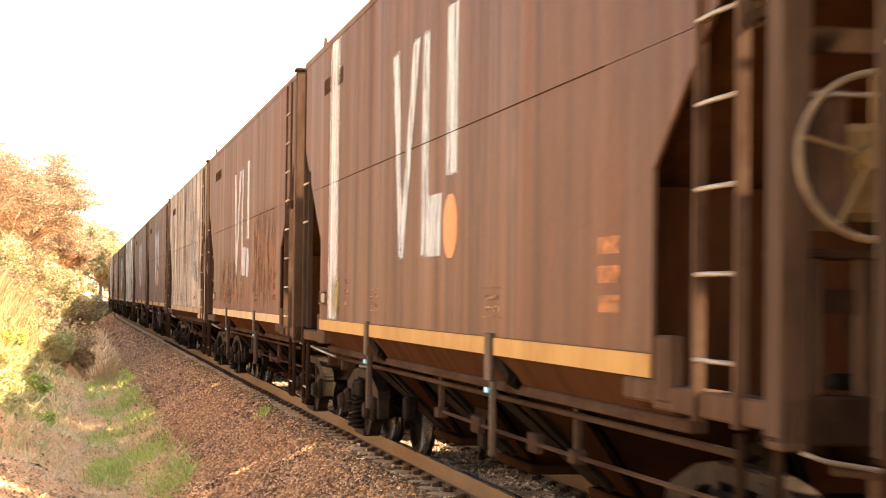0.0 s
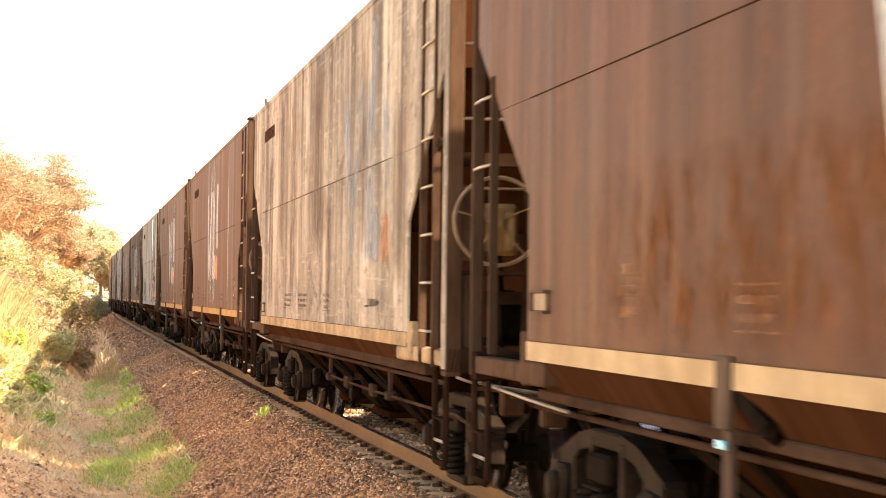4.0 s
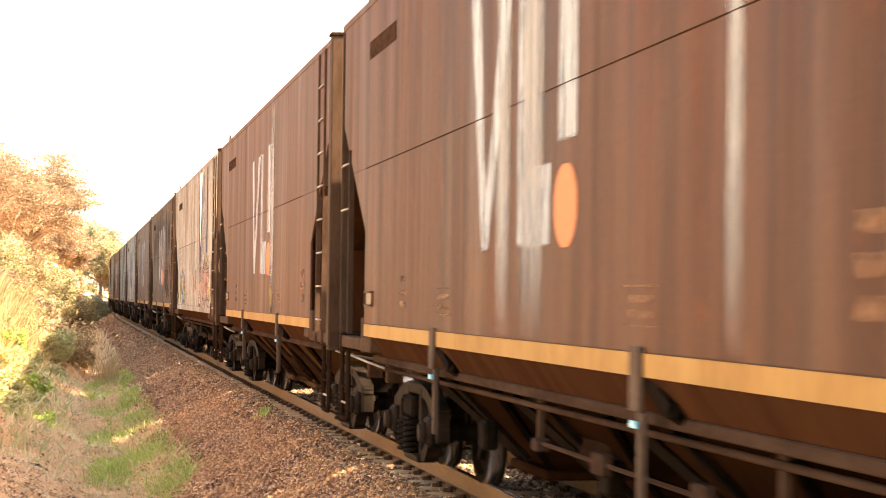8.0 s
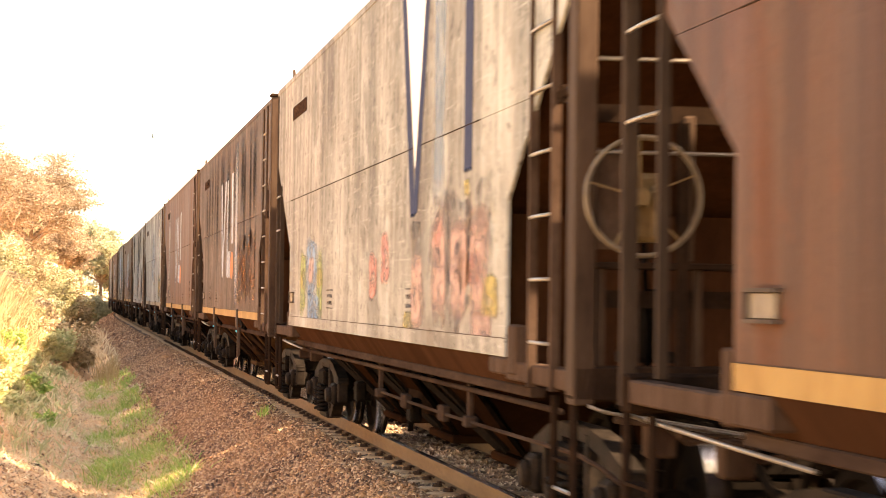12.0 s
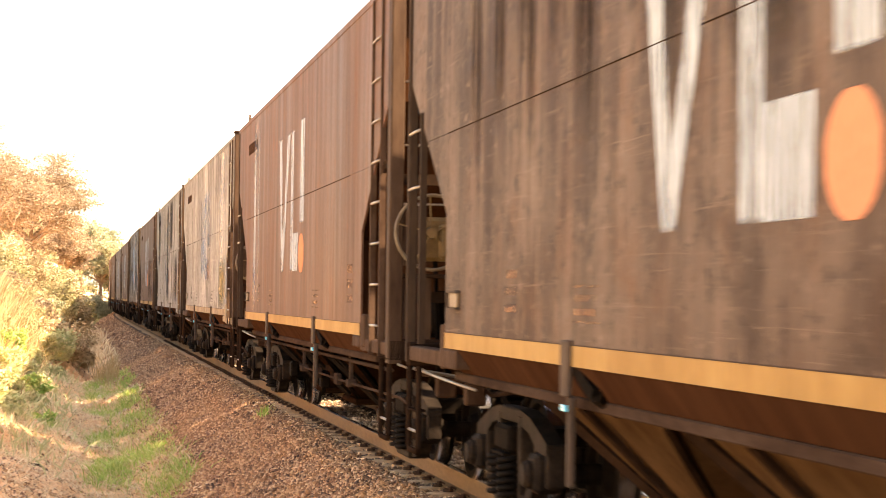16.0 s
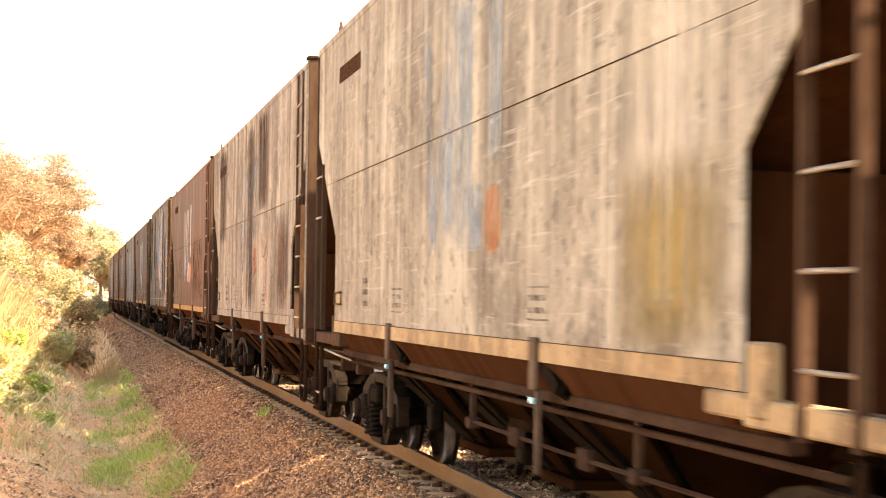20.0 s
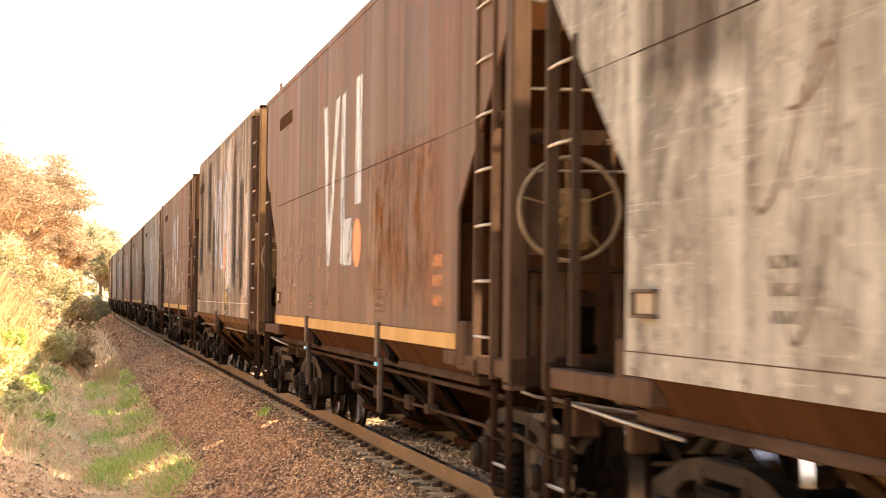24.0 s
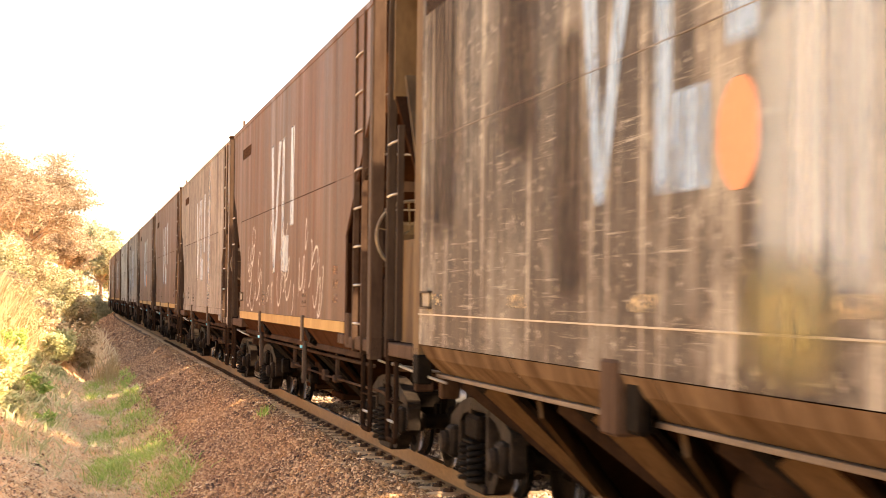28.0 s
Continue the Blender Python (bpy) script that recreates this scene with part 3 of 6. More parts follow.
def wagon_ribbed(w):
    """Turns a plain wagon into the kind with straight ends, ribbed chutes and no sill stripe."""
    top = TOP_Z + 0.1
    for o in list(w.children_recursive):
        kind = o.name.split(".")[0]
        if kind in ("sill_stripe", "sill_seam", "side_bracket", "bracket_stay", "reflector", "hopper_chute", "chute_rib", "bulkhead", "hanger", "pull_rod", "brake_pipe", "door_lever", "jacking_pad", "side_sill", "skirt_sheet"):
            bpy.data.objects.remove(o)
        elif kind in ("lower_side_sheet", "upper_side_sheet"):
            low, sx = kind[0] == "l", (-1 if o.data.vertices[0].co.x < 0 else 1)
            lo, hi = (SILL_Z + 0.002, SEAM_Z) if low else (SEAM_Z + 0.004, top)
            o.data = Build().box(sx * W, sx * (W - 0.02), -PANEL, PANEL, lo, hi).mesh(kind, brown_mat)
        elif kind == "top_rail":
            sx = -1 if o.data.vertices[0].co.x < 0 else 1
            o.data = Build().box(sx * (W - 0.09), sx * (W + 0.006), -PANEL - 0.7, PANEL + 0.12, top - 0.02, top + 0.05, 0.006).mesh(kind, brown_mat)
    for sx in (-1, 1):
        x = sx * W
        part("ridge_strip", Build().box(x, x + sx * 0.008, -PANEL, PANEL, 1.415, 1.424), rung_mat, w)
        # skirt bowed out between the bays, with a turned lip along its foot
        bays = [(-PANEL + 0.02, -3.05), (-3.03, -0.02), (0.0, 2.98), (3.0, PANEL - 0.02)]
        for y0, y1 in bays:
            ys = np.linspace(y0, y1, 9)
            vs, n = [], 4
            for k, y in enumerate(ys):
                s = math.sin(math.pi * k / 8)
                vs += [(x - sx * 0.004, y, SILL_Z + 0.0 - 0.004), (x - sx * (0.055 - 0.02 * s), y, 1.10), (x - sx * 0.17, y, 0.985), (x - sx * 0.2, y, 1.0)]
            part("skirt_sheet", Build().faces(vs, [(n * i + j, n * i + j + 1, n * i + n + j + 1, n * i + n + j) for i in range(8) for j in range(3)]), rib_skirt_mat, w)
        part("lip", Build().box(x - sx * 0.175, x - sx * 0.13, -PANEL, PANEL, 0.955, 0.984, 0.004), lip_mat, w)
        part("centre_plate", Build().box(x + sx * 0.02, x - sx * 0.12, 0.55, 0.83, 0.9, 1.26, 0.015), pad_mat, w)
        part("plate_stay", Build().box(x - sx * 0.02, x - sx * 0.1, 0.3, 0.53, 0.92, 1.17, 0.02), dark_mat, w)
        for e in (-1, 1):
            part("end_channel_post", Build().box(x, x - sx * 0.08, e * (PANEL + 0.01), e * (PANEL + 0.26), 0.98, top), tail_mat if e < 0 else slope_mat, w)
            part("foot_block", Build().box(x + sx * 0.01, x - sx * 0.1, e * (PANEL - 0.02), e * (PANEL + 0.2), 0.9, 1.12, 0.012), dark_mat, w)
    for e in (-1, 1):
        part("holed_sheet", holed_sheet(e), None, w, "tan end sheet with an oval opening")
        part("end_hopper", Build().bar((0, e * (HALF - 0.55), 3.3), (0, e * (PANEL + 0.05), 2.0), 2 * W - 0.1, 0.03), ochre_mat, w)
        part("ladder_panel", Build().box(-W + 0.1, -W + 0.12, e * (PANEL + 0.27), e * (HALF - 0.18), 1.18, 2.0), ochre_mat, w)
    # pairs of chute plates, lit faces painted tan and dark ribs by turns
    for y in (-4.3, -1.5, 1.3, 4.1):
        b = Build()
        t, c = (1.22, 1.3, 0.97), (0.46, 0.2, 0.26)
        vs = [(i * t[0], y + j * t[1], t[2]) for i, j in ((-1, -1), (1, -1), (1, 1), (-1, 1))] + [(i * c[0], y + j * c[1], c[2]) for i, j in ((-1, -1), (1, -1), (1, 1), (-1, 1))]
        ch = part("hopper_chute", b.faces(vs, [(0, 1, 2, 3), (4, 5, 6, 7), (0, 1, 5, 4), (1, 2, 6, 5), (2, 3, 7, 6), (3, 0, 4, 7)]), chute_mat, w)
        for sx in (-1, 1):
            for u, v, wide, mat in ((-1.12, -0.16, 0.30, plate_mat), (-0.62, -0.09, 0.07, dark_mat), (-0.3, -0.04, 0.12, frame_mat), (0.25, 0.04, 0.34, plate_mat), (0.72, 0.1, 0.07, dark_mat), (1.12, 0.17, 0.14, frame_mat)):
                part("rib", Build().bar((sx * 1.26, y + u, 0.965), (sx * 0.5, y + v, 0.27), wide, 0.03, (1, 0, 0)), mat, ch)
            part("chute_lip", Build().box(sx * 0.44, sx * 0.54, y - 0.34, y + 0.34, 0.225, 0.268), lip_mat, ch)


def wagon(name="hopper_wagon"):
    w = new(name)
    for sx in (-1, 1):
        x = sx * W
        lower = part("lower_side_sheet", shared(("low", sx), lambda: Build().prism(side_outline(SILL_Z, SEAM_Z), 0, x, x - sx * 0.02).mesh("lower_side_sheet", brown_mat)), None, w)
        part("upper_side_sheet", shared(("up", sx), lambda: Build().prism(side_outline(SEAM_Z + 0.004, TOP_Z), 0, x, x - sx * 0.02).mesh("upper_side_sheet", brown_mat)), None, w)
        part("seam_strip", shared(("seam", sx), lambda: Build().box(x - sx * 0.01, x + sx * 0.004, -5.2, 6.0, SEAM_Z - 0.002, SEAM_Z + 0.0045).mesh("seam_strip", seam_mat)), None, w)
        for y0, y1 in ((-6.02, -2.68), (-2.56, 2.49), (2.61, 6.02)):
            part("sill_stripe", shared(("stripe", sx, y0), lambda: Build().box(x, x + sx * 0.006, y0, y1, SILL_Z + 0.002, 1.303).mesh("sill_stripe", stripe_mat)), None, w, "amber stripe")
        part("sill_seam", shared(("sseam", sx), lambda: Build().box(x - sx * 0.002, x + sx * 0.007, -6.02, 6.02, 1.3035, 1.3085).mesh("sill_seam", clip_mat)), None, w)
        for yb in (-2.62, 2.55):
            part("side_bracket", shared(("brk", sx, yb), lambda: Build().box(x + sx * 0.03, x - sx * 0.0, yb - 0.075, yb + 0.075, 1.04, 1.33, 0.006).box(x + sx * 0.015, x - sx * 0.02, yb - 0.07, yb - 0.02, 0.58, 1.04, 0.005)
                                              .box(x - sx * 0.02, x - sx * 0.05, yb + 0.06, yb + 0.11, 0.60, 1.04, 0.005).mesh("side_bracket", bracket_mat)), None, w)
            part("bracket_stay", shared(("stay", sx, yb), lambda: Build().bar((x - sx * 0.03, yb - 0.07, 1.19), (x - sx * 0.06, yb - 0.32, 1.06), 0.05, 0.07).bar((x - sx * 0.06, yb - 0.32, 1.06), (x - sx * 0.22, yb - 0.2, 0.97), 0.05, 0.06).mesh("bracket_stay", dark_mat)), None, w)
            part("reflector", shared(("refl", sx, yb), lambda: Build().box(x + sx * 0.034, x + sx * 0.015, yb - 0.045, yb + 0.04, 0.965, 1.0, 0.003).mesh("reflector", cyan_mat)), None, w, "small blue reflector")
        for e in (-1, 1):
            part("jacking_pad", shared(("pad", sx, e), lambda: Build().box(x + sx * 0.012, x - sx * 0.14, e * (PANEL - 0.42), e * (PANEL + 0.03), 1.09 if e < 0 else 1.06, SILL_Z - 0.004, 0.012).box(x + sx * 0.012, x - sx * 0.06, e * (PANEL + (0.09 if e < 0 else 0.035)), e * (PANEL + (0.30 if e < 0 else 0.12)), 1.10 if e < 0 else 1.05, 1.39 if e < 0 else 1.36, 0.012).mesh("jacking_pad", pad_mat)), None, w)
        part("plate_holder", shared(("plate", sx), lambda: Build().box(x, x + sx * 0.035, 5.5, 5.82, 1.46, 1.475).box(x, x + sx * 0.035, 5.5, 5.82, 1.575, 1.59).box(x, x + sx * 0.035, 5.82, 5.835, 1.46, 1.59).mesh("plate_holder", bracket_mat)), None, w)
        part("name_plate", shared(("nplate", sx), lambda: Build().box(x, x + sx * 0.02, 5.52, 5.8, 1.476, 1.574, 0.004).mesh("name_plate", rim_mat)), None, w)
        part("roof_lug", shared(("lug", sx), lambda: Build().prism([(6.04, TOP_Z + 0.05), (5.86, TOP_Z + 0.05), (5.99, TOP_Z + 0.15)], 0, x, x - sx * 0.03).mesh("roof_lug", post_mat)), None, w)
        part("top_rail", shared(("top", sx), lambda: Build().box(x - sx * 0.09, x + sx * 0.008, -HALF + 0.02, HALF - 0.02, TOP_Z - 0.012, TOP_Z + 0.055, 0.006).mesh("top_rail", brown_mat)), None, w)
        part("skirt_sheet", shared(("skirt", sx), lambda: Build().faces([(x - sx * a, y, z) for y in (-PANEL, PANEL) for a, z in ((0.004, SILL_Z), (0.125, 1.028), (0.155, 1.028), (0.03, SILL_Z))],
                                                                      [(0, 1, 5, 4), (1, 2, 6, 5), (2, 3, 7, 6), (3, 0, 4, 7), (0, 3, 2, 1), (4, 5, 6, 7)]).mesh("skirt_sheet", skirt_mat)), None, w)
        part("side_sill", shared(("sill", sx), lambda: Build().box(x - sx * 0.20, x - sx * 0.112, -PANEL - 0.2, PANEL + 0.2, 0.965, 1.027, 0.008).mesh("side_sill", ledge_mat)), None, w)
        part("brake_pipe", shared(("pipe", sx), lambda: Build().tube([(x - sx * 0.2, y, 0.908) for y in (-6.6, -2.0, 2.0, 6.6)], 0.02, 8).mesh("brake_pipe", ledge_mat, True)), None, w)
    part("roof", shared("roof", lambda: Build().prism([(-W + 0.02, TOP_Z + 0.02), (-0.9, TOP_Z + 0.14), (0, TOP_Z + 0.2), (0.9, TOP_Z + 0.14), (W - 0.02, TOP_Z + 0.02), (0.9, TOP_Z + 0.09), (0, TOP_Z + 0.15), (-0.9, TOP_Z + 0.09)], 1, -HALF + 0.02, HALF - 0.02).mesh("roof", brown_mat)), None, w)
    part("roof_walk", shared("walk", lambda: Build().box(-0.3, 0.3, -HALF - 0.03, HALF + 0.03, TOP_Z + 0.22, TOP_Z + 0.25).mesh("roof_walk", frame_mat)), None, w)
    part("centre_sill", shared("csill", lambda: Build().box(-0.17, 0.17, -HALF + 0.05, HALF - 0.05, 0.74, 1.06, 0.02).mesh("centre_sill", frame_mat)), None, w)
    for e in (-1, 1):
        y1 = e * HALF
        if e < 0:
            part("post_cap", shared("pcap", lambda: Build().box(-W - 0.015, -W + 0.15, -HALF - 0.02, -HALF + 0.2, TOP_Z + 0.078, TOP_Z + 0.115, 0.008).mesh("post_cap", frame_mat)), None, w)
        # recess sheets: their shade is in the sheet colour
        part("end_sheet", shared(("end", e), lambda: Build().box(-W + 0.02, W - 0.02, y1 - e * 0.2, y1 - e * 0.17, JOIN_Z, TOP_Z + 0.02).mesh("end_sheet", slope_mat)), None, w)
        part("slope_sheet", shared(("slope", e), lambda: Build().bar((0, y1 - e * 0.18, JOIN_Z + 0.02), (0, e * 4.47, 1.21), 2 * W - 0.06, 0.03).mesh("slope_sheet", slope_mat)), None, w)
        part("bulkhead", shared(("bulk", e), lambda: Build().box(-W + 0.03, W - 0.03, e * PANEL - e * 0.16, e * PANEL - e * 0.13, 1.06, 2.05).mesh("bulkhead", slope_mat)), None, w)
        part("end_sill", shared(("esill", e), lambda: Build().box(-W, W, y1 - e * 0.16, y1, 1.02, 1.2, 0.012).mesh("end_sill", frame_mat)), None, w)
        for sx in (-1, 1):
            part("sill_beam", shared(("sbeam", e, sx), lambda: Build().box(sx * W, sx * (W - 0.12), e * (PANEL + 0.02), y1 - e * 0.17, 1.065, 1.175, 0.01).mesh("sill_beam", pad_mat)), None, w)
            part("post_face", shared(("pface", e, sx), lambda: Build().box(sx * (W + 0.004), sx * W, y1 - e * (0.165 if e < 0 else 0.05), y1 - e * 0.006, 1.05, TOP_Z - 0.02).mesh("post_face", post_mat if e < 0 else tail_mat)), None, w)
        for sx in (-1, 1):
            part("corner_post", shared(("post", e, sx), lambda: Build().box(sx * W, sx * (W - (0.11 if e < 0 else 0.07)), y1 - e * (0.17 if e < 0 else 0.055), y1, 1.04 if e > 0 else 1.0, TOP_Z + (0.075 if e < 0 else 0.0), 0.008).mesh("corner_post", post_mat if e < 0 else tail_mat)), None, w)
            part("end_post", shared(("epost", e, sx), lambda: Build().box(sx * 0.45, sx * 0.55, y1 - e * 0.16, y1 - e * 0.02, 1.2, TOP_Z).mesh("end_post", frame_mat)), None, w)
            # side ladder beside the post
            y0 = e * (HALF - 0.98) if e < 0 else e * (HALF - 0.66)
            y2 = e * (HALF - 0.46) if e < 0 else e * (HALF - 0.14)

            def ladder(e=e, sx=sx, y0=y0, y2=y2):
                b = Build()
                z0, z1 = (1.05, TOP_Z) if e < 0 else (1.2, 2.9)
                b.box(sx * (W - 0.03), sx * (W + 0.02), y0 - 0.02, y0 + 0.02, z0, z1)
                if e < 0:
                    b.box(sx * (W - 0.03), sx * (W + 0.02), y2 - 0.02, y2 + 0.02, z0, TOP_Z)
                return b.mesh("ladder", pad_mat if e < 0 else tail_mat)
            if e < 0 and sx < 0:
                part("ladder_tie", shared(("tie", e, sx), lambda: Build().box(-W - 0.005, -W + 0.03, -HALF + 0.17, -HALF + 0.44, 2.60, 2.645, 0.006).box(-W - 0.012, -W + 0.03, -HALF + 0.30, -HALF + 0.36, 2.57, 2.67, 0.006).mesh("ladder_tie", frame_mat)), None, w)
            lad = part("ladder", shared(("lad", e, sx), ladder), None, w)
            for z in [1.30 + 0.347 * k for k in range(8)] if e < 0 else (2.36, 2.78):
                part("rung", shared(("rung", e, sx), lambda: Build().tube([(sx * (W + 0.01), y0, 0), (sx * (W + 0.02), (y0 + y2) / 2, 0), (sx * (W + 0.01), y2, 0)], 0.0115, 6).mesh("rung", rung_mat, True)), None, lad, "", pose(0, 0, z))
        part("coupler", shared(("coup", e), lambda: Build().box(-0.1, 0.1, y1 - e * 0.1, e * (LENGTH / 2 - 0.02), 0.8, 1.0, 0.03).box(-0.16, 0.16, e * (LENGTH / 2 - 0.2), e * (LENGTH / 2 - 0.01), 0.74, 1.05, 0.05).mesh("coupler", dark_mat)), None, w)
        part("brake_hose", shared(("hose", e), lambda: Build().tube([(-0.45, e * (HALF - 0.1), 0.85), (-0.5, e * (HALF + 0.05), 0.72), (-0.46, e * (HALF + 0.2), 0.58), (-0.4, e * (HALF + 0.38), 0.52)], 0.028, 8).mesh("brake_hose", dark_mat, True)), None, w)
        part("coupler_lever", shared(("lever", e), lambda: Build().tube([(-1.38, e * (HALF + 0.03), 1.0), (-1.3, e * (HALF + 0.06), 0.97), (-0.3, e * (HALF + 0.1), 0.82), (-0.05, e * (HALF + 0.2), 0.9)], 0.010, 6).mesh("coupler_lever", rung_mat, True)), None, w)
        for sx in (-1, 1):
            st = part("stirrup", shared(("stir", e, sx), lambda: Build().tube([(sx * (W - 0.02), y1 - e * 0.07, 1.03), (sx * (W - 0.02), y1 - e * 0.07, 0.42), (sx * (W - 0.02), y1 - e * 0.1, 0.39), (sx * (W - 0.02), y1 - e * 0.46, 0.39), (sx * (W - 0.02), y1 - e * 0.49, 0.42), (sx * (W - 0.02), y1 - e * 0.49, 1.03)], 0.022, 6).mesh("stirrup", frame_mat)), None, w)
            part("step_rung", shared(("srung", e, sx), lambda: Build().tube([(sx * (W - 0.02), y1 - e * 0.08, 0.54), (sx * (W - 0.02), y1 - e * 0.48, 0.54)], 0.012, 6).mesh("step_rung", rung_mat)), None, st)
            part("step", shared(("step", e, sx), lambda: Build().box(sx * W, sx * (W - 0.08), y1 - e * 0.46, y1 - e * 0.1, 0.69, 0.705).mesh("step", frame_mat)), None, st)
        part("end_pipe", shared(("epipe", e), lambda: Build().tube([(-1.2, y1 - e * 0.12, 0.92), (-0.95, y1 - e * 0.1, 0.9), (-0.8, y1 - e * 0.14, 0.8), (-0.5, y1 - e * 0.12, 0.84)], 0.02, 6).box(-1.02, -0.86, y1 - e * 0.24, y1 - e * 0.12, 0.72, 0.9, 0.015).mesh("end_pipe", pad_mat)), None, w)
        if e > 0:
            part("end_rod", shared("erod", lambda: Build().tube([(-W + 0.12, 7.6, 0.99), (-W + 0.07, 7.3, 0.99), (-W + 0.07, 6.3, 0.962), (-W + 0.09, 5.4, 0.938)], 0.0125, 6).mesh("end_rod", rung_mat, True)), None, w, "thin bare steel rod")
        part("roof_step", shared(("rstep", e), lambda: Build().box(-1.1, -0.35, y1 - e * 0.16, y1 + e * 0.03, TOP_Z - 0.02, TOP_Z + 0.1).mesh("roof_step", frame_mat)), None, w)
        bogie(w, e * BOGIE_Y)
    # hangers and rods below the sill
    for sx in (-1, 1):
        x = sx * W
        for y in (0.2, -3.9):
            part("hanger", shared(("hang", sx), lambda: Build().box(x - sx * 0.24, x - sx * 0.20, -0.03, 0.03, 0.70, 0.97, 0.006).box(x - sx * 0.27, x - sx * 0.17, -0.06, 0.05, 0.64, 0.72, 0.012).mesh("hanger", ledge_mat)), None, w, "", pose(0, y, 0))
        part("pull_rod", shared(("rod", sx), lambda: Build().tube([(x - sx * 0.26, -7.62, 0.60), (x - sx * 0.22, -7.4, 0.66), (x - sx * 0.22, -6.9, 0.69), (x - sx * 0.22, -4.6, 0.68), (x - sx * 0.22, -3.0, 0.675), (x - sx * 0.22, -1.4, 0.68), (x - sx * 0.22, 0.2, 0.69)], 0.014, 6).box(x - sx * 0.25, x - sx * 0.19, -3.0, -2.78, 0.62, 0.74, 0.01).box(x - sx * 0.25, x - sx * 0.19, -1.3, -1.05, 0.62, 0.74, 0.01).mesh("pull_rod", ledge_mat, False)), None, w, "thin worn steel rod")
        part("air_cylinder", shared(("cyl", sx), lambda: Build().lathe([(-0.32, 0), (-0.32, 0.12), (-0.28, 0.15), (0.28, 0.15), (0.32, 0.12), (0.32, 0)], 1, 16, (x - sx * 0.62, 0.0, 0.66)).mesh("air_cylinder", frame_mat, False)), None, w)
        for y in (-1.05, 2.15):
            part("door_lever", shared(("dl", sx), lambda: Build().box(x - sx * 0.36, x - sx * 0.26, -0.11, 0.11, 0.5, 0.7, 0.02).bar((x - sx * 0.3, 0, 0.6), (x - sx * 0.34, 0.35, 0.42), 0.05, 0.05).mesh("door_lever", dark_mat)), None, w, "", pose(0, y, 0))
    # hopper chutes below the body, under-body shade painted into their colour
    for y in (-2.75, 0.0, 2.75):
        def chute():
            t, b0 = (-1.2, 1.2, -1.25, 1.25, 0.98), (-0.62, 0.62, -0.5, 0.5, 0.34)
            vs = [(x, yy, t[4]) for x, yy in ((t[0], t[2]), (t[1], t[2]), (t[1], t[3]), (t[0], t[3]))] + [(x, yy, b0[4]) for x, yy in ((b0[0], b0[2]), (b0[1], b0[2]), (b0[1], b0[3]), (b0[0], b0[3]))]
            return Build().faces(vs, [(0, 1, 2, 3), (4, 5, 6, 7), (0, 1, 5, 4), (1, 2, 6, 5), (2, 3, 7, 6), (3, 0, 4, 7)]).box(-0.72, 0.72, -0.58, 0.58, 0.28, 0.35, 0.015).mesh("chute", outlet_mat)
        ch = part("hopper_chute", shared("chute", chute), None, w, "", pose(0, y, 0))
        # ribs near black, standing in for the shaded gaps between plates
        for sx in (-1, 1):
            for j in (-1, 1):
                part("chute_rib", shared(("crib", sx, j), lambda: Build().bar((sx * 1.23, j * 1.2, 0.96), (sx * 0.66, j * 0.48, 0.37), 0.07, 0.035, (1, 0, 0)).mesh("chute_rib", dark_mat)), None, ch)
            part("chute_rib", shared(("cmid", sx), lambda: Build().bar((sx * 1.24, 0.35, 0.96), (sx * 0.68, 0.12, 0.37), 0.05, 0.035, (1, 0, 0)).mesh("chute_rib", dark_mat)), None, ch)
    return w


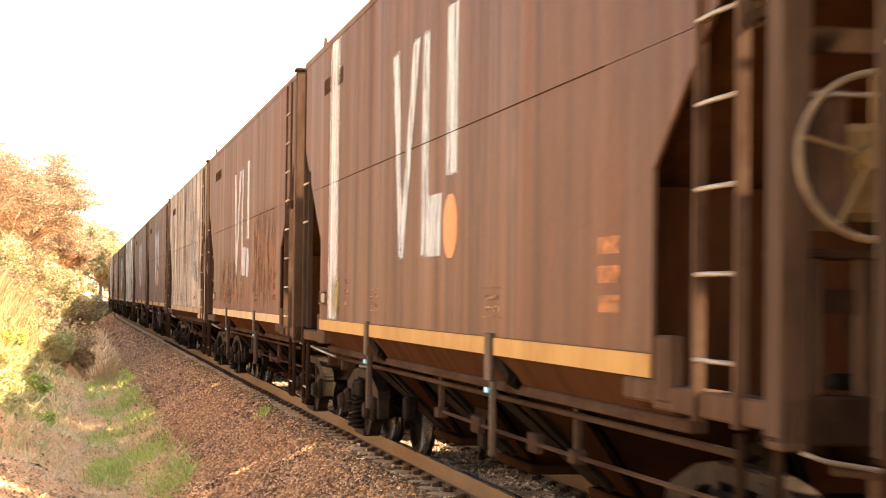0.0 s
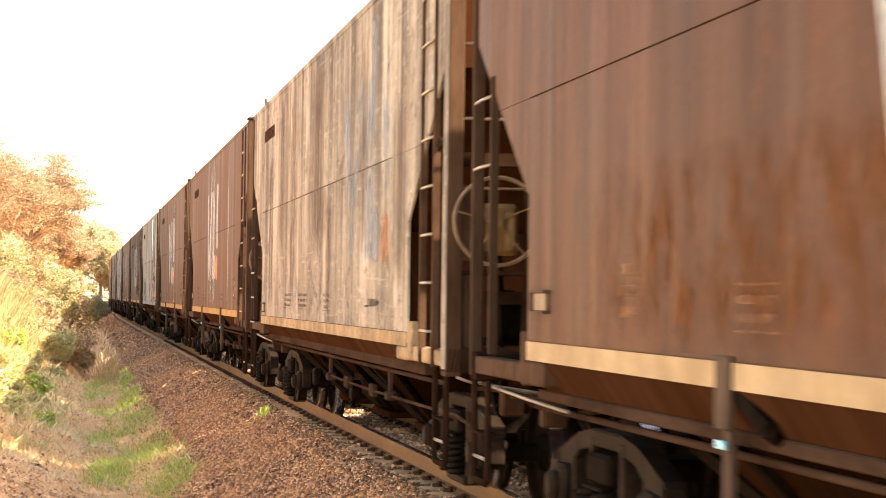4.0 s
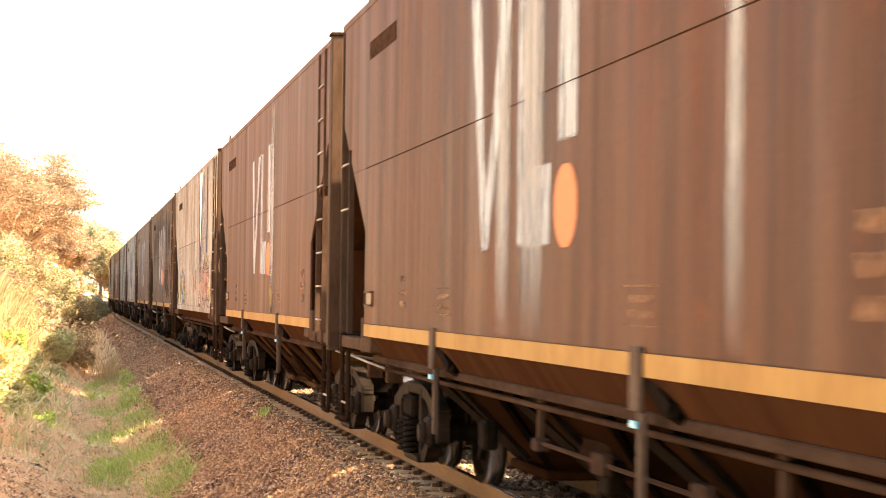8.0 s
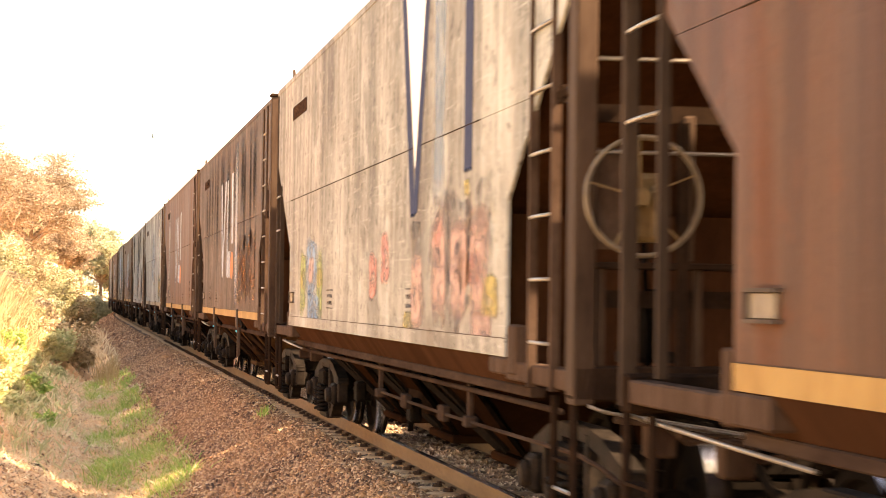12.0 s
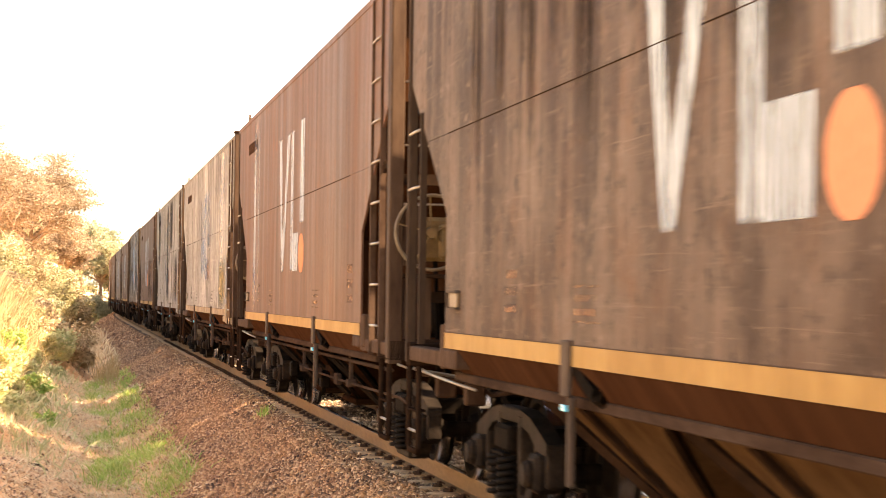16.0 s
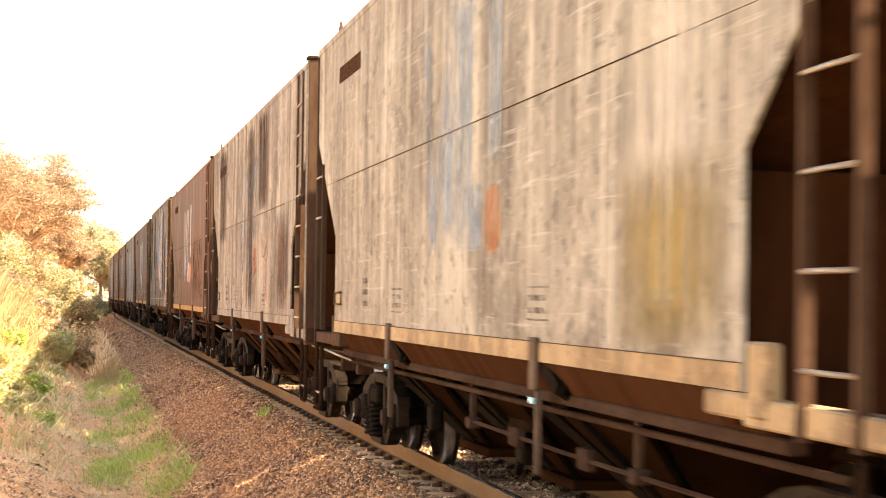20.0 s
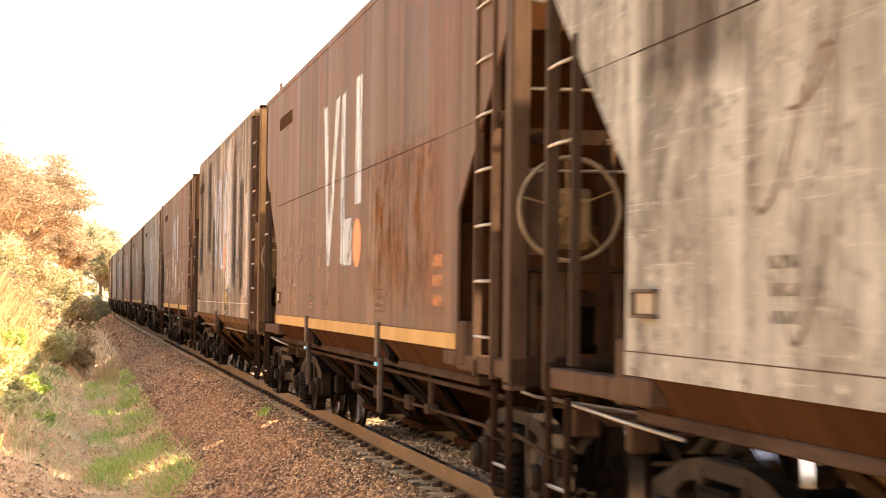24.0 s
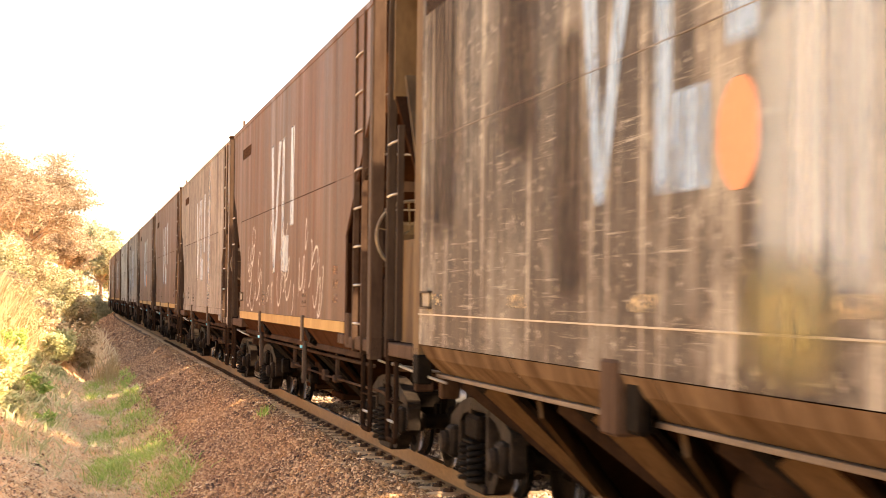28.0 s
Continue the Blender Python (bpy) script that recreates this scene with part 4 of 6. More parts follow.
def brake_gear(w, e):
    """Handwheel with its housing, chain and rod on one end of a wagon."""
    y = e * (HALF + 0.06)
    hw = part("handwheel", shared(("hw", e), lambda: Build().lathe([(y + 0.014 * math.cos(a), 0.303 + 0.014 * math.sin(a)) for a in [k * math.pi / 4 for k in range(8)]], 1, 40, (-1.11, 0, 2.07)).mesh("handwheel", rim_mat, True)), None, w, "ochre spoked brake handwheel")
    for k in range(5):
        a = 0.4 + 2 * math.pi * k / 5
        part("spoke", shared(("spoke", e, k), lambda: Build().bar((-1.11, y - e * 0.05, 2.07), (-1.11 + 0.3 * math.cos(a), y, 2.07 + 0.3 * math.sin(a)), 0.022, 0.01).mesh("spoke", gear_mat)), None, hw)
    part("hub", shared(("hub", e), lambda: Build().lathe([(y - e * 0.12, 0), (y - e * 0.12, 0.05), (y - e * 0.02, 0.045), (y - e * 0.02, 0)], 1, 12, (-1.11, 0, 2.07)).mesh("hub", gear_mat)), None, hw)
    y1 = e * HALF
    for z in (2.3, 2.78, 3.3):
        part("end_rail", shared(("erail", e), lambda: Build().tube([(-1.36, y1 - e * 0.03, 0), (-0.5, y1 - e * 0.01, 0)], 0.009, 6).mesh("end_rail", rung_mat, True)), None, w, "", pose(0, 0, z))
    for z in (2.46, 1.5):
        part("end_channel", shared(("echan", e), lambda: Build().box(-W + 0.12, W - 0.12, y1 - e * 0.14, y1 - e * 0.08, 0, 0.09).mesh("end_channel", frame_mat)), None, w, "", pose(0, 0, z))
    part("end_upright", shared(("eup", e), lambda: Build().box(-0.9, -0.84, y1 - e * 0.07, y1 - e * 0.02, 1.2, 2.46).mesh("end_upright", frame_mat)), None, w)
    part("brake_housing", shared(("bh", e), lambda: Build().box(-1.29, -0.93, e * (HALF - 0.22), e * (HALF - 0.06), 1.84, 2.2, 0.03).box(-1.04, -0.97, e * (HALF - 0.06), e * (HALF + 0.02), 1.86, 2.14, 0.02).mesh("brake_housing", gear_mat)), None, w, "ochre brake gear housing")
    part("brake_plate", shared(("bp", e), lambda: Build().box(-W - 0.004, -W + 0.26, e * (HALF - 0.05), e * (HALF - 0.035), 1.80, 2.32).mesh("brake_plate", pad_mat)), None, w)
    part("end_platform", shared(("eplat", e), lambda: Build().box(-1.4, -0.4, e * (HALF - 0.34), e * (HALF - 0.02), 1.70, 1.735, 0.006).mesh("end_platform", frame_mat)), None, w)
    for x in (-1.3, -1.12, -0.78):
        part("platform_leg", shared(("pleg", e), lambda: Build().box(-0.022, 0.022, e * (HALF - 0.09), e * (HALF - 0.045), 1.2, 1.70).mesh("platform_leg", post_mat)), None, w, "", pose(x, 0, 0))
    part("brake_valve", shared(("bv", e), lambda: Build().lathe([(-0.16, 0), (-0.16, 0.09), (0.1, 0.11), (0.14, 0.06), (0.2, 0.05), (0.2, 0)], 2, 14, (-0.95, e * (HALF - 0.32), 1.4)).box(-1.12, -0.82, e * (HALF - 0.42), e * (HALF - 0.3), 1.21, 1.27, 0.01).mesh("brake_valve", dark_mat, True)), None, w)
    part("brake_bracket", shared(("bb", e), lambda: Build().box(-1.36, -1.22, e * (HALF - 0.13), e * (HALF - 0.05), 1.95, 2.28, 0.01).box(-0.86, -0.8, e * (HALF - 0.1), e * (HALF - 0.06), 1.74, 2.5, 0.008).mesh("brake_bracket", post_mat)), None, w)
    part("brake_rod", shared(("br", e), lambda: Build().tube([(-1.05, e * (HALF - 0.14), 1.84), (-1.03, e * (HALF - 0.14), 1.5), (-1.0, e * (HALF - 0.2), 0.9)], 0.018, 6).mesh("brake_rod", dark_mat, True)), None, w)


# ---- paint and markings of each wagon ----
def patchy(name, a, b, cover=0.5, soft=0.12, stretch=(1, 3, 0.5), edge=0.18, scale=4.0, rough=0.65, edge_z=None):
    """Paint or stain that covers its patch unevenly and fades towards the patch's edges."""
    n = Nodes(name, rough)
    n.p.inputs["Specular IOR Level"].default_value = 0.0
    v = n.coords(stretch)
    big = n.noise(scale, v, 6, 0.7)
    n.base(n.mix(n.ramp(n.noise(scale * 5, v, 4), [(0.35, 0.0), (0.7, 1.0)]), a, b))
    g = n.t.nodes.new("ShaderNodeTexCoord")
    sep = n.t.nodes.new("ShaderNodeSeparateXYZ")
    n.link(g.outputs["Generated"], sep.inputs[0])
    fade = None
    for ax in ("Y", "Z"):
        m = n.t.nodes.new("ShaderNodeMath")
        m.operation = "PINGPONG"
        m.inputs[1].default_value = 0.5
        n.link(sep.outputs[ax], m.inputs[0])
        r = n.ramp(m.outputs[0], [(0.0, 0.0), (max(edge if ax == "Y" or edge_z is None else edge_z, 0.001), 1.0)])
        fade = r if fade is None else n.mix(1.0, fade, r, "MULTIPLY")
    cov = n.ramp(big, [(max(0.0, 0.5 - cover * 0.5 - soft * 0.0), 0.0), (min(1.0, 0.5 - cover * 0.5 + soft), 1.0)])
    n.link(n.mix(1.0, cov, fade, "MULTIPLY"), n.p.inputs["Alpha"])
    return n.mat


stripe_white = patchy("rain-washed white streak", (0.34, 0.35, 0.36), (0.26, 0.235, 0.205), 0.5, 0.4, (1, 6, 0.12), 0.3, 2.0)
stripe_yellow = patchy("yellowed streak", (0.25, 0.192, 0.085), (0.20, 0.150, 0.075), 0.4, 0.35, (1, 5, 0.3), 0.35, 2.0)
rust_bloom = patchy("orange rust bloom", (0.170, 0.068, 0.029), (0.120, 0.047, 0.021), 0.10, 0.35, (1, 2.2, 0.9), 0.25, 2.6)
soot_band = patchy("dark soot streak", (0.0984, 0.0697, 0.0574), (0.131, 0.0902, 0.0738), 0.5, 0.4, (1, 4, 0.15), 0.35, 2.0)
soot_wash = patchy("thin sooty rain streaks", (0.125, 0.092, 0.074), (0.175, 0.130, 0.104), 0.28, 0.5, (1, 7, 0.12), 0.4, 2.6, edge_z=0.2)
smut_streak = patchy("thin dark smut on brown paint", (0.030, 0.0188, 0.0138), (0.040, 0.0245, 0.0175), 0.25, 0.5, (1, 4, 0.15), 0.3, 2.0, edge_z=0.4)
soot_dark = patchy("heavy dark soot streak", (0.055, 0.040, 0.034), (0.085, 0.062, 0.050), 0.35, 0.45, (1, 4, 0.15), 0.3, 2.0, edge_z=0.1)
pink_bloom = patchy("faded pink spray paint", (0.361, 0.221, 0.18), (0.394, 0.295, 0.254), 0.35, 0.25, (1, 2, 2), 0.2, 3.0)
green_bloom = patchy("faded green and yellow spray paint", (0.23, 0.271, 0.131), (0.312, 0.287, 0.148), 0.3, 0.25, (1, 2, 2), 0.2, 3.0)
blue_bloom = patchy("faded blue spray paint", (0.172, 0.238, 0.312), (0.246, 0.287, 0.32), 0.3, 0.25, (1, 2, 2), 0.2, 3.0)
yellow_bloom = patchy("faded yellow spray paint", (0.36, 0.27, 0.10), (0.34, 0.28, 0.15), 0.3, 0.3, (1, 2, 2), 0.12, 3.0)
pink_wash = patchy("washed-out pink spray paint", (0.36, 0.25, 0.215), (0.38, 0.30, 0.26), 0.25, 0.5, (1, 2, 1), 0.35, 3.0, edge_z=0.15)
mark_soft = patchy("nearly vanished stencil", (0.095, 0.070, 0.056), (0.14, 0.105, 0.085), 0.15, 0.4, (1, 3, 3), 0.05, 7.0)
rose_bloom = patchy("faded rose spray paint", (0.42, 0.19, 0.16), (0.40, 0.25, 0.21), 0.3, 0.3, (1, 2, 2), 0.12, 3.0)
smoke_bloom = patchy("faded grey-brown spray outline", (0.115, 0.085, 0.078), (0.17, 0.13, 0.115), 0.1, 0.35, (1, 2, 1.2), 0.08, 3.0)
mark_white = patchy("worn white marking", (0.41, 0.452, 0.485), (0.29, 0.305, 0.31), 0.36, 0.3, (1, 3.5, 0.35), 0.02, 4.0)
mark_blue = patchy("worn blue grey marking", (0.31, 0.39, 0.49), (0.25, 0.31, 0.37), 0.35, 0.35, (1, 2.5, 0.4), 0.05, 4.0)
mark_faint = patchy("almost vanished blue marking", (0.25, 0.30, 0.355), (0.20, 0.235, 0.27), 0.22, 0.4, (1, 2, 0.5), 0.1, 2.5)
mark_navy = patchy("worn navy marking", (0.035, 0.042, 0.075), (0.06, 0.064, 0.09), 0.85, 0.15, (1, 2, 0.6), 0.02, 5.0)
mark_orange = patchy("worn orange marking", (0.50, 0.205, 0.115), (0.39, 0.165, 0.095), 0.65, 0.1, (1, 2, 0.7), 0.02, 5.0)
mark_faded = patchy("faded orange marking", (0.394, 0.164, 0.082), (0.312, 0.148, 0.082), 0.25, 0.4, (1, 2, 0.7), 0.12, 3.0)
mark_cream = patchy("dull cream square", (0.42, 0.31, 0.20), (0.33, 0.24, 0.15), 0.05, 0.2, (1, 2, 2), 0.02, 9.0)
mark_tan = patchy("worn peach stencil", (0.279, 0.156, 0.0943), (0.221, 0.123, 0.0779), 0.12, 0.25, (1, 2, 2), 0.04, 9.0)
mark_dark = patchy("worn black stencil", (0.035, 0.025, 0.021), (0.06, 0.042, 0.034), 0.25, 0.35, (1, 3, 3), 0.05, 7.0)
mark_fresh = patchy("bright white marking", (0.76, 0.73, 0.67), (0.62, 0.57, 0.50), 0.6, 0.2, (1, 3, 0.5), 0.02, 4.0)
scrawl_white = patchy("white chalk scrawl", (0.426, 0.394, 0.353), (0.328, 0.295, 0.262), 0.5, 0.25, (1, 3, 3), 0.0, 6.0)
scrawl_faint = patchy("almost faded chalk scrawl", (0.205, 0.150, 0.122), (0.150, 0.105, 0.082), 0.45, 0.4, (1, 3, 3), 0.0, 5.0)
mark_block = patchy("worn orange stencil", (0.42, 0.19, 0.10), (0.30, 0.135, 0.075), 0.25, 0.3, (1, 2, 2), 0.03, 9.0)
scrawl_dark = patchy("dark spray scrawl", (0.0984, 0.0697, 0.0574), (0.131, 0.0902, 0.0738), 0.4, 0.25, (1, 3, 3), 0.0, 6.0)


mark_block_dark = patchy("dark block stencil", (0.030, 0.017, 0.012), (0.055, 0.030, 0.020), 0.55, 0.25, (1, 3, 3), 0.03, 7.0)
stripe_wide = patchy("uneven white wash streak", (0.62, 0.60, 0.56), (0.40, 0.36, 0.31), 0.3, 0.55, (1, 4, 0.16), 0.35, 2.0, edge_z=0.02)
stripe_flaked = patchy("flaked white wash", (0.46, 0.465, 0.47), (0.32, 0.305, 0.28), 0.36, 0.5, (1, 6, 0.12), 0.28, 2.0, edge_z=0.08)
stripe_bright = patchy("bright rain-washed white streak", (0.56, 0.58, 0.60), (0.42, 0.415, 0.40), 0.52, 0.5, (1, 5, 0.10), 0.3, 2.0, edge_z=0.004)


def paint_shape(w, poly, mat, name="marking", lift=0.003):
    """A painted shape on the side of the train that faces the bank; outline in (way from centre towards the front, height)."""
    lift += 0.00003 * (len(w.children) % 40)      # no two coats in one plane
    part(name, Build().prism([(-u, z) for u, z in poly], 0, -W - lift, -W - 0.5 * lift), mat, w)


mark = paint_shape


def rect(u0, u1, z0, z1):
    return [(u0, z0), (u1, z0), (u1, z1), (u0, z1)]


def emblem(w, mat, dot, du=0.0, dz=0.0, dot_name="marking_disc"):
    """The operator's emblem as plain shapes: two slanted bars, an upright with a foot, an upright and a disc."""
    def mark(w, poly, mat, name, lift=0.003):
        paint_shape(w, [(u, z + dz) for u, z in poly], mat, name, lift)
    if mat is not None:
        mark(w, [(du - 0.93, 1.83), (du - 0.76, 1.83), (du - 1.04, 3.50), (du - 1.34, 3.50)], mat, "marking_bar")
        mark(w, [(du - 0.93, 1.83), (du - 0.74, 1.83), (du - 0.05, 3.50), (du - 0.33, 3.50)], mat, "marking_bar", 0.004)
        mark(w, rect(du + 0.08, du + 0.36, 1.83, 3.50), mat, "marking_bar")
        mark(w, rect(du + 0.362, du + 0.88, 1.83, 2.28), mat, "marking_bar")
        mark(w, rect(du + 1.05, du + 1.45, 2.37, 3.56), mat, "marking_bar")
    if dot is not None:
        mark(w, [(du + 1.22 + 0.25 * math.cos(a), 2.03 + 0.225 * math.sin(a)) for a in np.linspace(0, 2 * math.pi, 25)[:-1]], dot, dot_name)


def stencils(w, mat, line, block):
    if mat is mark_tan:
        for z in (1.48, 1.62, 1.76):
            mark(w, rect(5.12, 5.5, z, z + 0.085), block, "stencil")
    for u in (2.35, -1.9 - 0.6):
        for z in (1.42, 1.60):
            mark(w, rect(u, u + 0.55, z, z + 0.012), line, "stencil_line")
        for z in (1.46, 1.53):
            mark(w, rect(u + 0.06, u + 0.48, z, z + 0.035), mat, "stencil")
    for z in (1.46, 1.56, 1.66):
        mark(w, rect(-4.1, -3.8, z, z + 0.05), mat, "stencil")
    mark(w, rect(-5.9, -4.42, 3.61, 3.77), mark_block_dark, "stencil")


def blob(w, mat, u0, u1, z0, z1, seed):
    """A rounded, uneven patch of spray paint."""
    rnd = random.Random(seed)
    cu, cz, ru, rz, p1, p2 = (u0 + u1) / 2, (z0 + z1) / 2, (u1 - u0) / 2, (z1 - z0) / 2, rnd.uniform(0, 6), rnd.uniform(0, 6)
    pts = []
    for k in range(26):
        a = 2 * math.pi * k / 26
        c, s = math.cos(a), math.sin(a)
        f = (abs(c) ** 3 + abs(s) ** 3) ** (-1 / 3) * (0.9 + 0.1 * math.sin(3 * a + p1) + 0.06 * math.sin(5 * a + p2))
        pts.append((cu + ru * f * c, cz + rz * f * s))
    mark(w, pts, mat, "paint_patch", 0.0035 + 0.0004 * (seed % 9))


def scrawl(w, mat, u0, u1, z0, z1, count, seed, width=0.035):
    """Loose looping paint strokes, no letters."""
    rnd = random.Random(seed)
    for _ in range(count):
        cu, cz = rnd.uniform(u0, u1), rnd.uniform(z0, z1)
        ru, rz, ph, tw = rnd.uniform(0.12, 0.34), rnd.uniform(0.1, 0.28), rnd.uniform(0, 6.3), rnd.uniform(2.2, 5.5)
        pts = [Vector((cu + ru * math.cos(ph + tw * s) + 0.18 * s, cz + rz * math.sin(ph + 1.3 * tw * s))) for s in np.linspace(0, 1, 15)]
        b = Build()
        vs = []
        for i, p in enumerate(pts):
            d = (pts[min(i + 1, 14)] - pts[max(i - 1, 0)]).normalized()
            q = Vector((-d.y, d.x)) * width * (0.6 + 0.4 * math.sin(3.1 * i / 14)) / 2
            vs += [(-W - 0.0045, -(p + q).x, (p + q).y), (-W - 0.0045, -(p - q).x, (p - q).y)]
        b.faces(vs, [(2 * i, 2 * i + 1, 2 * i + 3, 2 * i + 2) for i in range(14)])
        part("paint_stroke", b, mat, w)


def repaint(w, mat, stripe=None, fittings=False):
    """Gives one wagon its own paint."""
    for o in w.children_recursive:
        if o.data is None or not o.material_slots:
            continue
        slot = o.material_slots[0]
        if slot.material is brown_mat:
            slot.link = "OBJECT"
            slot.material = mat
        elif fittings and slot.material in (pad_mat, post_mat) and o.data.vertices[0].co.y < 0 and not o.name.startswith(("ladder", "brake", "hanger", "side_bracket", "end_pipe", "end_sill", "corner_post", "platform_leg")):
            slot.link = "OBJECT"
            slot.material = mat
        elif stripe is not None and slot.material is stripe_mat:
            slot.link = "OBJECT"
            slot.material = stripe


def repost(w, mat):
    """Gives posts and end sills of one wagon another paint."""
    for o in w.children_recursive:
        if o.data is not None and o.material_slots and o.material_slots[0].material in (post_mat, slope_mat) and not o.name.startswith("slope_sheet"):
            o.material_slots[0].link = "OBJECT"
            o.material_slots[0].material = mat


SHIFT = {3: 3.64, 9: 0.2, 12: -0.1}     # where an emblem stands off its usual place


def make_train():
    """Each wagon in running order, the first one already passing the camera."""
    browns = [paint("brown wagon paint %s" % n, *tone(BROWN, k, wm), streak=st, wear=wr, seed=sd)
              for n, k, wm, st, wr, sd in (("plain", 1.0, 1.0, 0.5, 0.12, 0.0), ("rusty", 0.98, 0.96, 0.55, 0.15, 4.0), ("red", 0.98, 1.02, 0.5, 0.1, 9.0), ("soft", 1.45, 0.87, 0.5, 0.2, 14.0))]
    dirty = bleached("dirty brown wagon paint", (0.058, 0.0325, 0.0210), (0.140, 0.099, 0.074), (0.026, 0.0155, 0.0108), (0.105, 0.048, 0.023), seed=21.0, grime=0.75, runs=0.5, cut=0.05)
    pales = [bleached("bleached wagon paint %s" % n, *tone(PALE, k, wm), seed=sd, grime=gr, runs=rn)
             for n, k, wm, sd, gr, rn in (("sandy", 1.12, 0.98, 2.0, 0.95, 0.5), ("cream", 1.15, 0.97, 7.0, 0.6, 0.4), ("ochre", 1.06, 0.955, 12.0, 0.7, 0.6), ("stone", 0.98, 0.945, 17.0, 0.95, 0.4))]
    grey = bleached("greyed wagon paint", *GREY, seed=5.0, grime=0.7)
    dark = bleached("blackened wagon paint", *DARK, seed=11.0, grime=0.9, runs=0.8, cut=0.07)
    pale_stripe = plain("bleached sill stripe", (0.335, 0.262, 0.165), (0.225, 0.165, 0.10), 0.6, 0.0, 3.0)
    old_stripe = bleached("flaked dirty sill stripe", (0.225, 0.158, 0.092), (0.315, 0.238, 0.146), (0.10, 0.066, 0.042), (0.16, 0.085, 0.045), seed=9.0, grime=0.9, runs=0.3)
    brown_text = "brown hopper wagon with amber sill stripe and white painted emblem"
    pale_text = "bleached grey-beige hopper wagon with flaking paint and dark streaks"
    #       paint, stripe, emblem, dot, wheel end (0 none), label
    order = [
        (browns[0], None, mark_white, mark_orange, -1, brown_text),
        (browns[0], None, mark_white, mark_orange, -1, "brown hopper wagon with a broad white streak and amber sill stripe"),
        (browns[1], None, mark_white, mark_white, 0, "brown hopper wagon with orange rust blooms on its side"),
        (pales[0], old_stripe, mark_faint, mark_faded, -1, pale_text),
        (browns[2], None, mark_white, mark_orange, -1, "red-brown hopper wagon with white streaks and amber sill stripe"),
        (browns[0], None, mark_white, mark_orange, 0, "brown hopper wagon with a white streak beside its emblem"),
        (pales[1], pale_stripe, mark_navy, None, -1, "cream hopper wagon with navy bars and pastel spray paint"),
        (dirty, None, mark_white, mark_orange, 0, "dirty brown hopper wagon with scraped side and amber stripe"),
        (browns[3], None, mark_white, mark_orange, -1, "soft brown hopper wagon with a white streak at its rear"),
        (pales[2], old_stripe, mark_faint, mark_faded, -1, "sandy bleached hopper wagon with white and yellowed streaks"),
        (pales[3], pale_stripe, mark_faint, mark_faded, 0, "pale grey hopper wagon covered with dark looping scrawl"),
        (browns[1], None, mark_white, mark_orange, -1, "brown hopper wagon with rust blooms and faint scrawl"),
        (dark, pale_stripe, mark_blue, mark_orange, -1, "blackened hopper wagon with pale streaks and ribbed chutes"),
        (browns[2], None, mark_white, None, -1, "red-brown hopper wagon with white scrawl low on its side"),
        (grey, pale_stripe, mark_white, None, -1, "greyed hopper wagon with a white streak"),
        (browns[0], None, mark_white, None, 1, brown_text),
        (browns[3], None, mark_white, mark_orange, -1, brown_text),
        (grey, pale_stripe, mark_white, None, -1, "greyed hopper wagon with worn paint"),
        (pales[0], pale_stripe, None, None, 1, pale_text),
        (browns[1], None, mark_white, None, -1, brown_text),
        (browns[0], None, mark_white, mark_orange, 1, brown_text),
        (pales[2], pale_stripe, None, None, -1, pale_text),
        (browns[2], None, mark_white, None, -1, brown_text),
        (dirty, None, mark_white, None, 1, "dirty brown hopper wagon with amber stripe"),
        (browns[0], None, mark_white, None, -1, brown_text),
        (grey, pale_stripe, None, None, -1, "greyed hopper wagon with worn paint"),
        (browns[3], None, mark_white, None, 1, brown_text),
    ]
    model = wagon()
    made = []
    for i, (mat, stripe, mk, dot, wheel, text) in enumerate(order):
        w = model if i == len(order) - 1 else copy_thing(model, pose(0, 0, 0))
        tagged(w, text, "hopper wagon", "wagons of the train")
        if i == 12:
            wagon_ribbed(w)
            repost(w, ochre_mat)
        if i in (3, 6):
            for o in list(w.children):
                if o.name.split(".")[0] in ("side_bracket", "bracket_stay", "reflector"):
                    bpy.data.objects.remove(o)
        repaint(w, mat, mat if stripe is not None and i not in (3, 9) else stripe, stripe is not None and i not in (6, 9, 12))
        if i == 6:
            mark(w, [(2.60, 2.14), (2.80, 2.14), (2.24, 4.05), (2.05, 4.05)], mk, "marking_bar")
            mark(w, [(2.72, 2.14), (2.90, 2.18), (3.42, 4.05), (3.26, 4.05), (2.80, 2.5)], mk, "marking_bar", 0.0035)
            mark(w, [(2.78, 2.5), (3.26, 4.05), (2.24, 4.05)], mark_fresh, "marking_wedge", 0.004)
            mark(w, rect(4.69, 4.96, 2.36, 4.05), mk, "marking_bar")
            mark(w, rect(3.55, 4.0, 2.2, 4.05), mark_faint, "paint_patch", 0.002)
        else:
            emblem(w, mk, dot, SHIFT.get(i, 0.0), 0.16 if i == 12 else 0.0)
        if i in (3, 12):
            mark(w, rect(-5.9, -4.5, 3.61, 3.77), mark_block_dark, "stencil")
        if i == 3:
            for u0, u1 in ((-3.13, -2.2), (-1.6, -0.55), (0.72, 1.38)):
                for z in (1.42, 1.48, 1.54):
                    mark(w, rect(u0 + 0.1, u1 - 0.1, z, z + 0.032), mark_soft, "stencil")
                mark(w, rect(u0, u1, 1.395, 1.403), mark_soft, "stencil_line")
        elif i != 12:
            ink = mark_tan if stripe is None else mark_soft if i in (9, 10) else mark_dark
            stencils(w, ink, ink, mark_block if i in (1, 11) else mark_tan)
        if wheel:
            brake_gear(w, wheel)
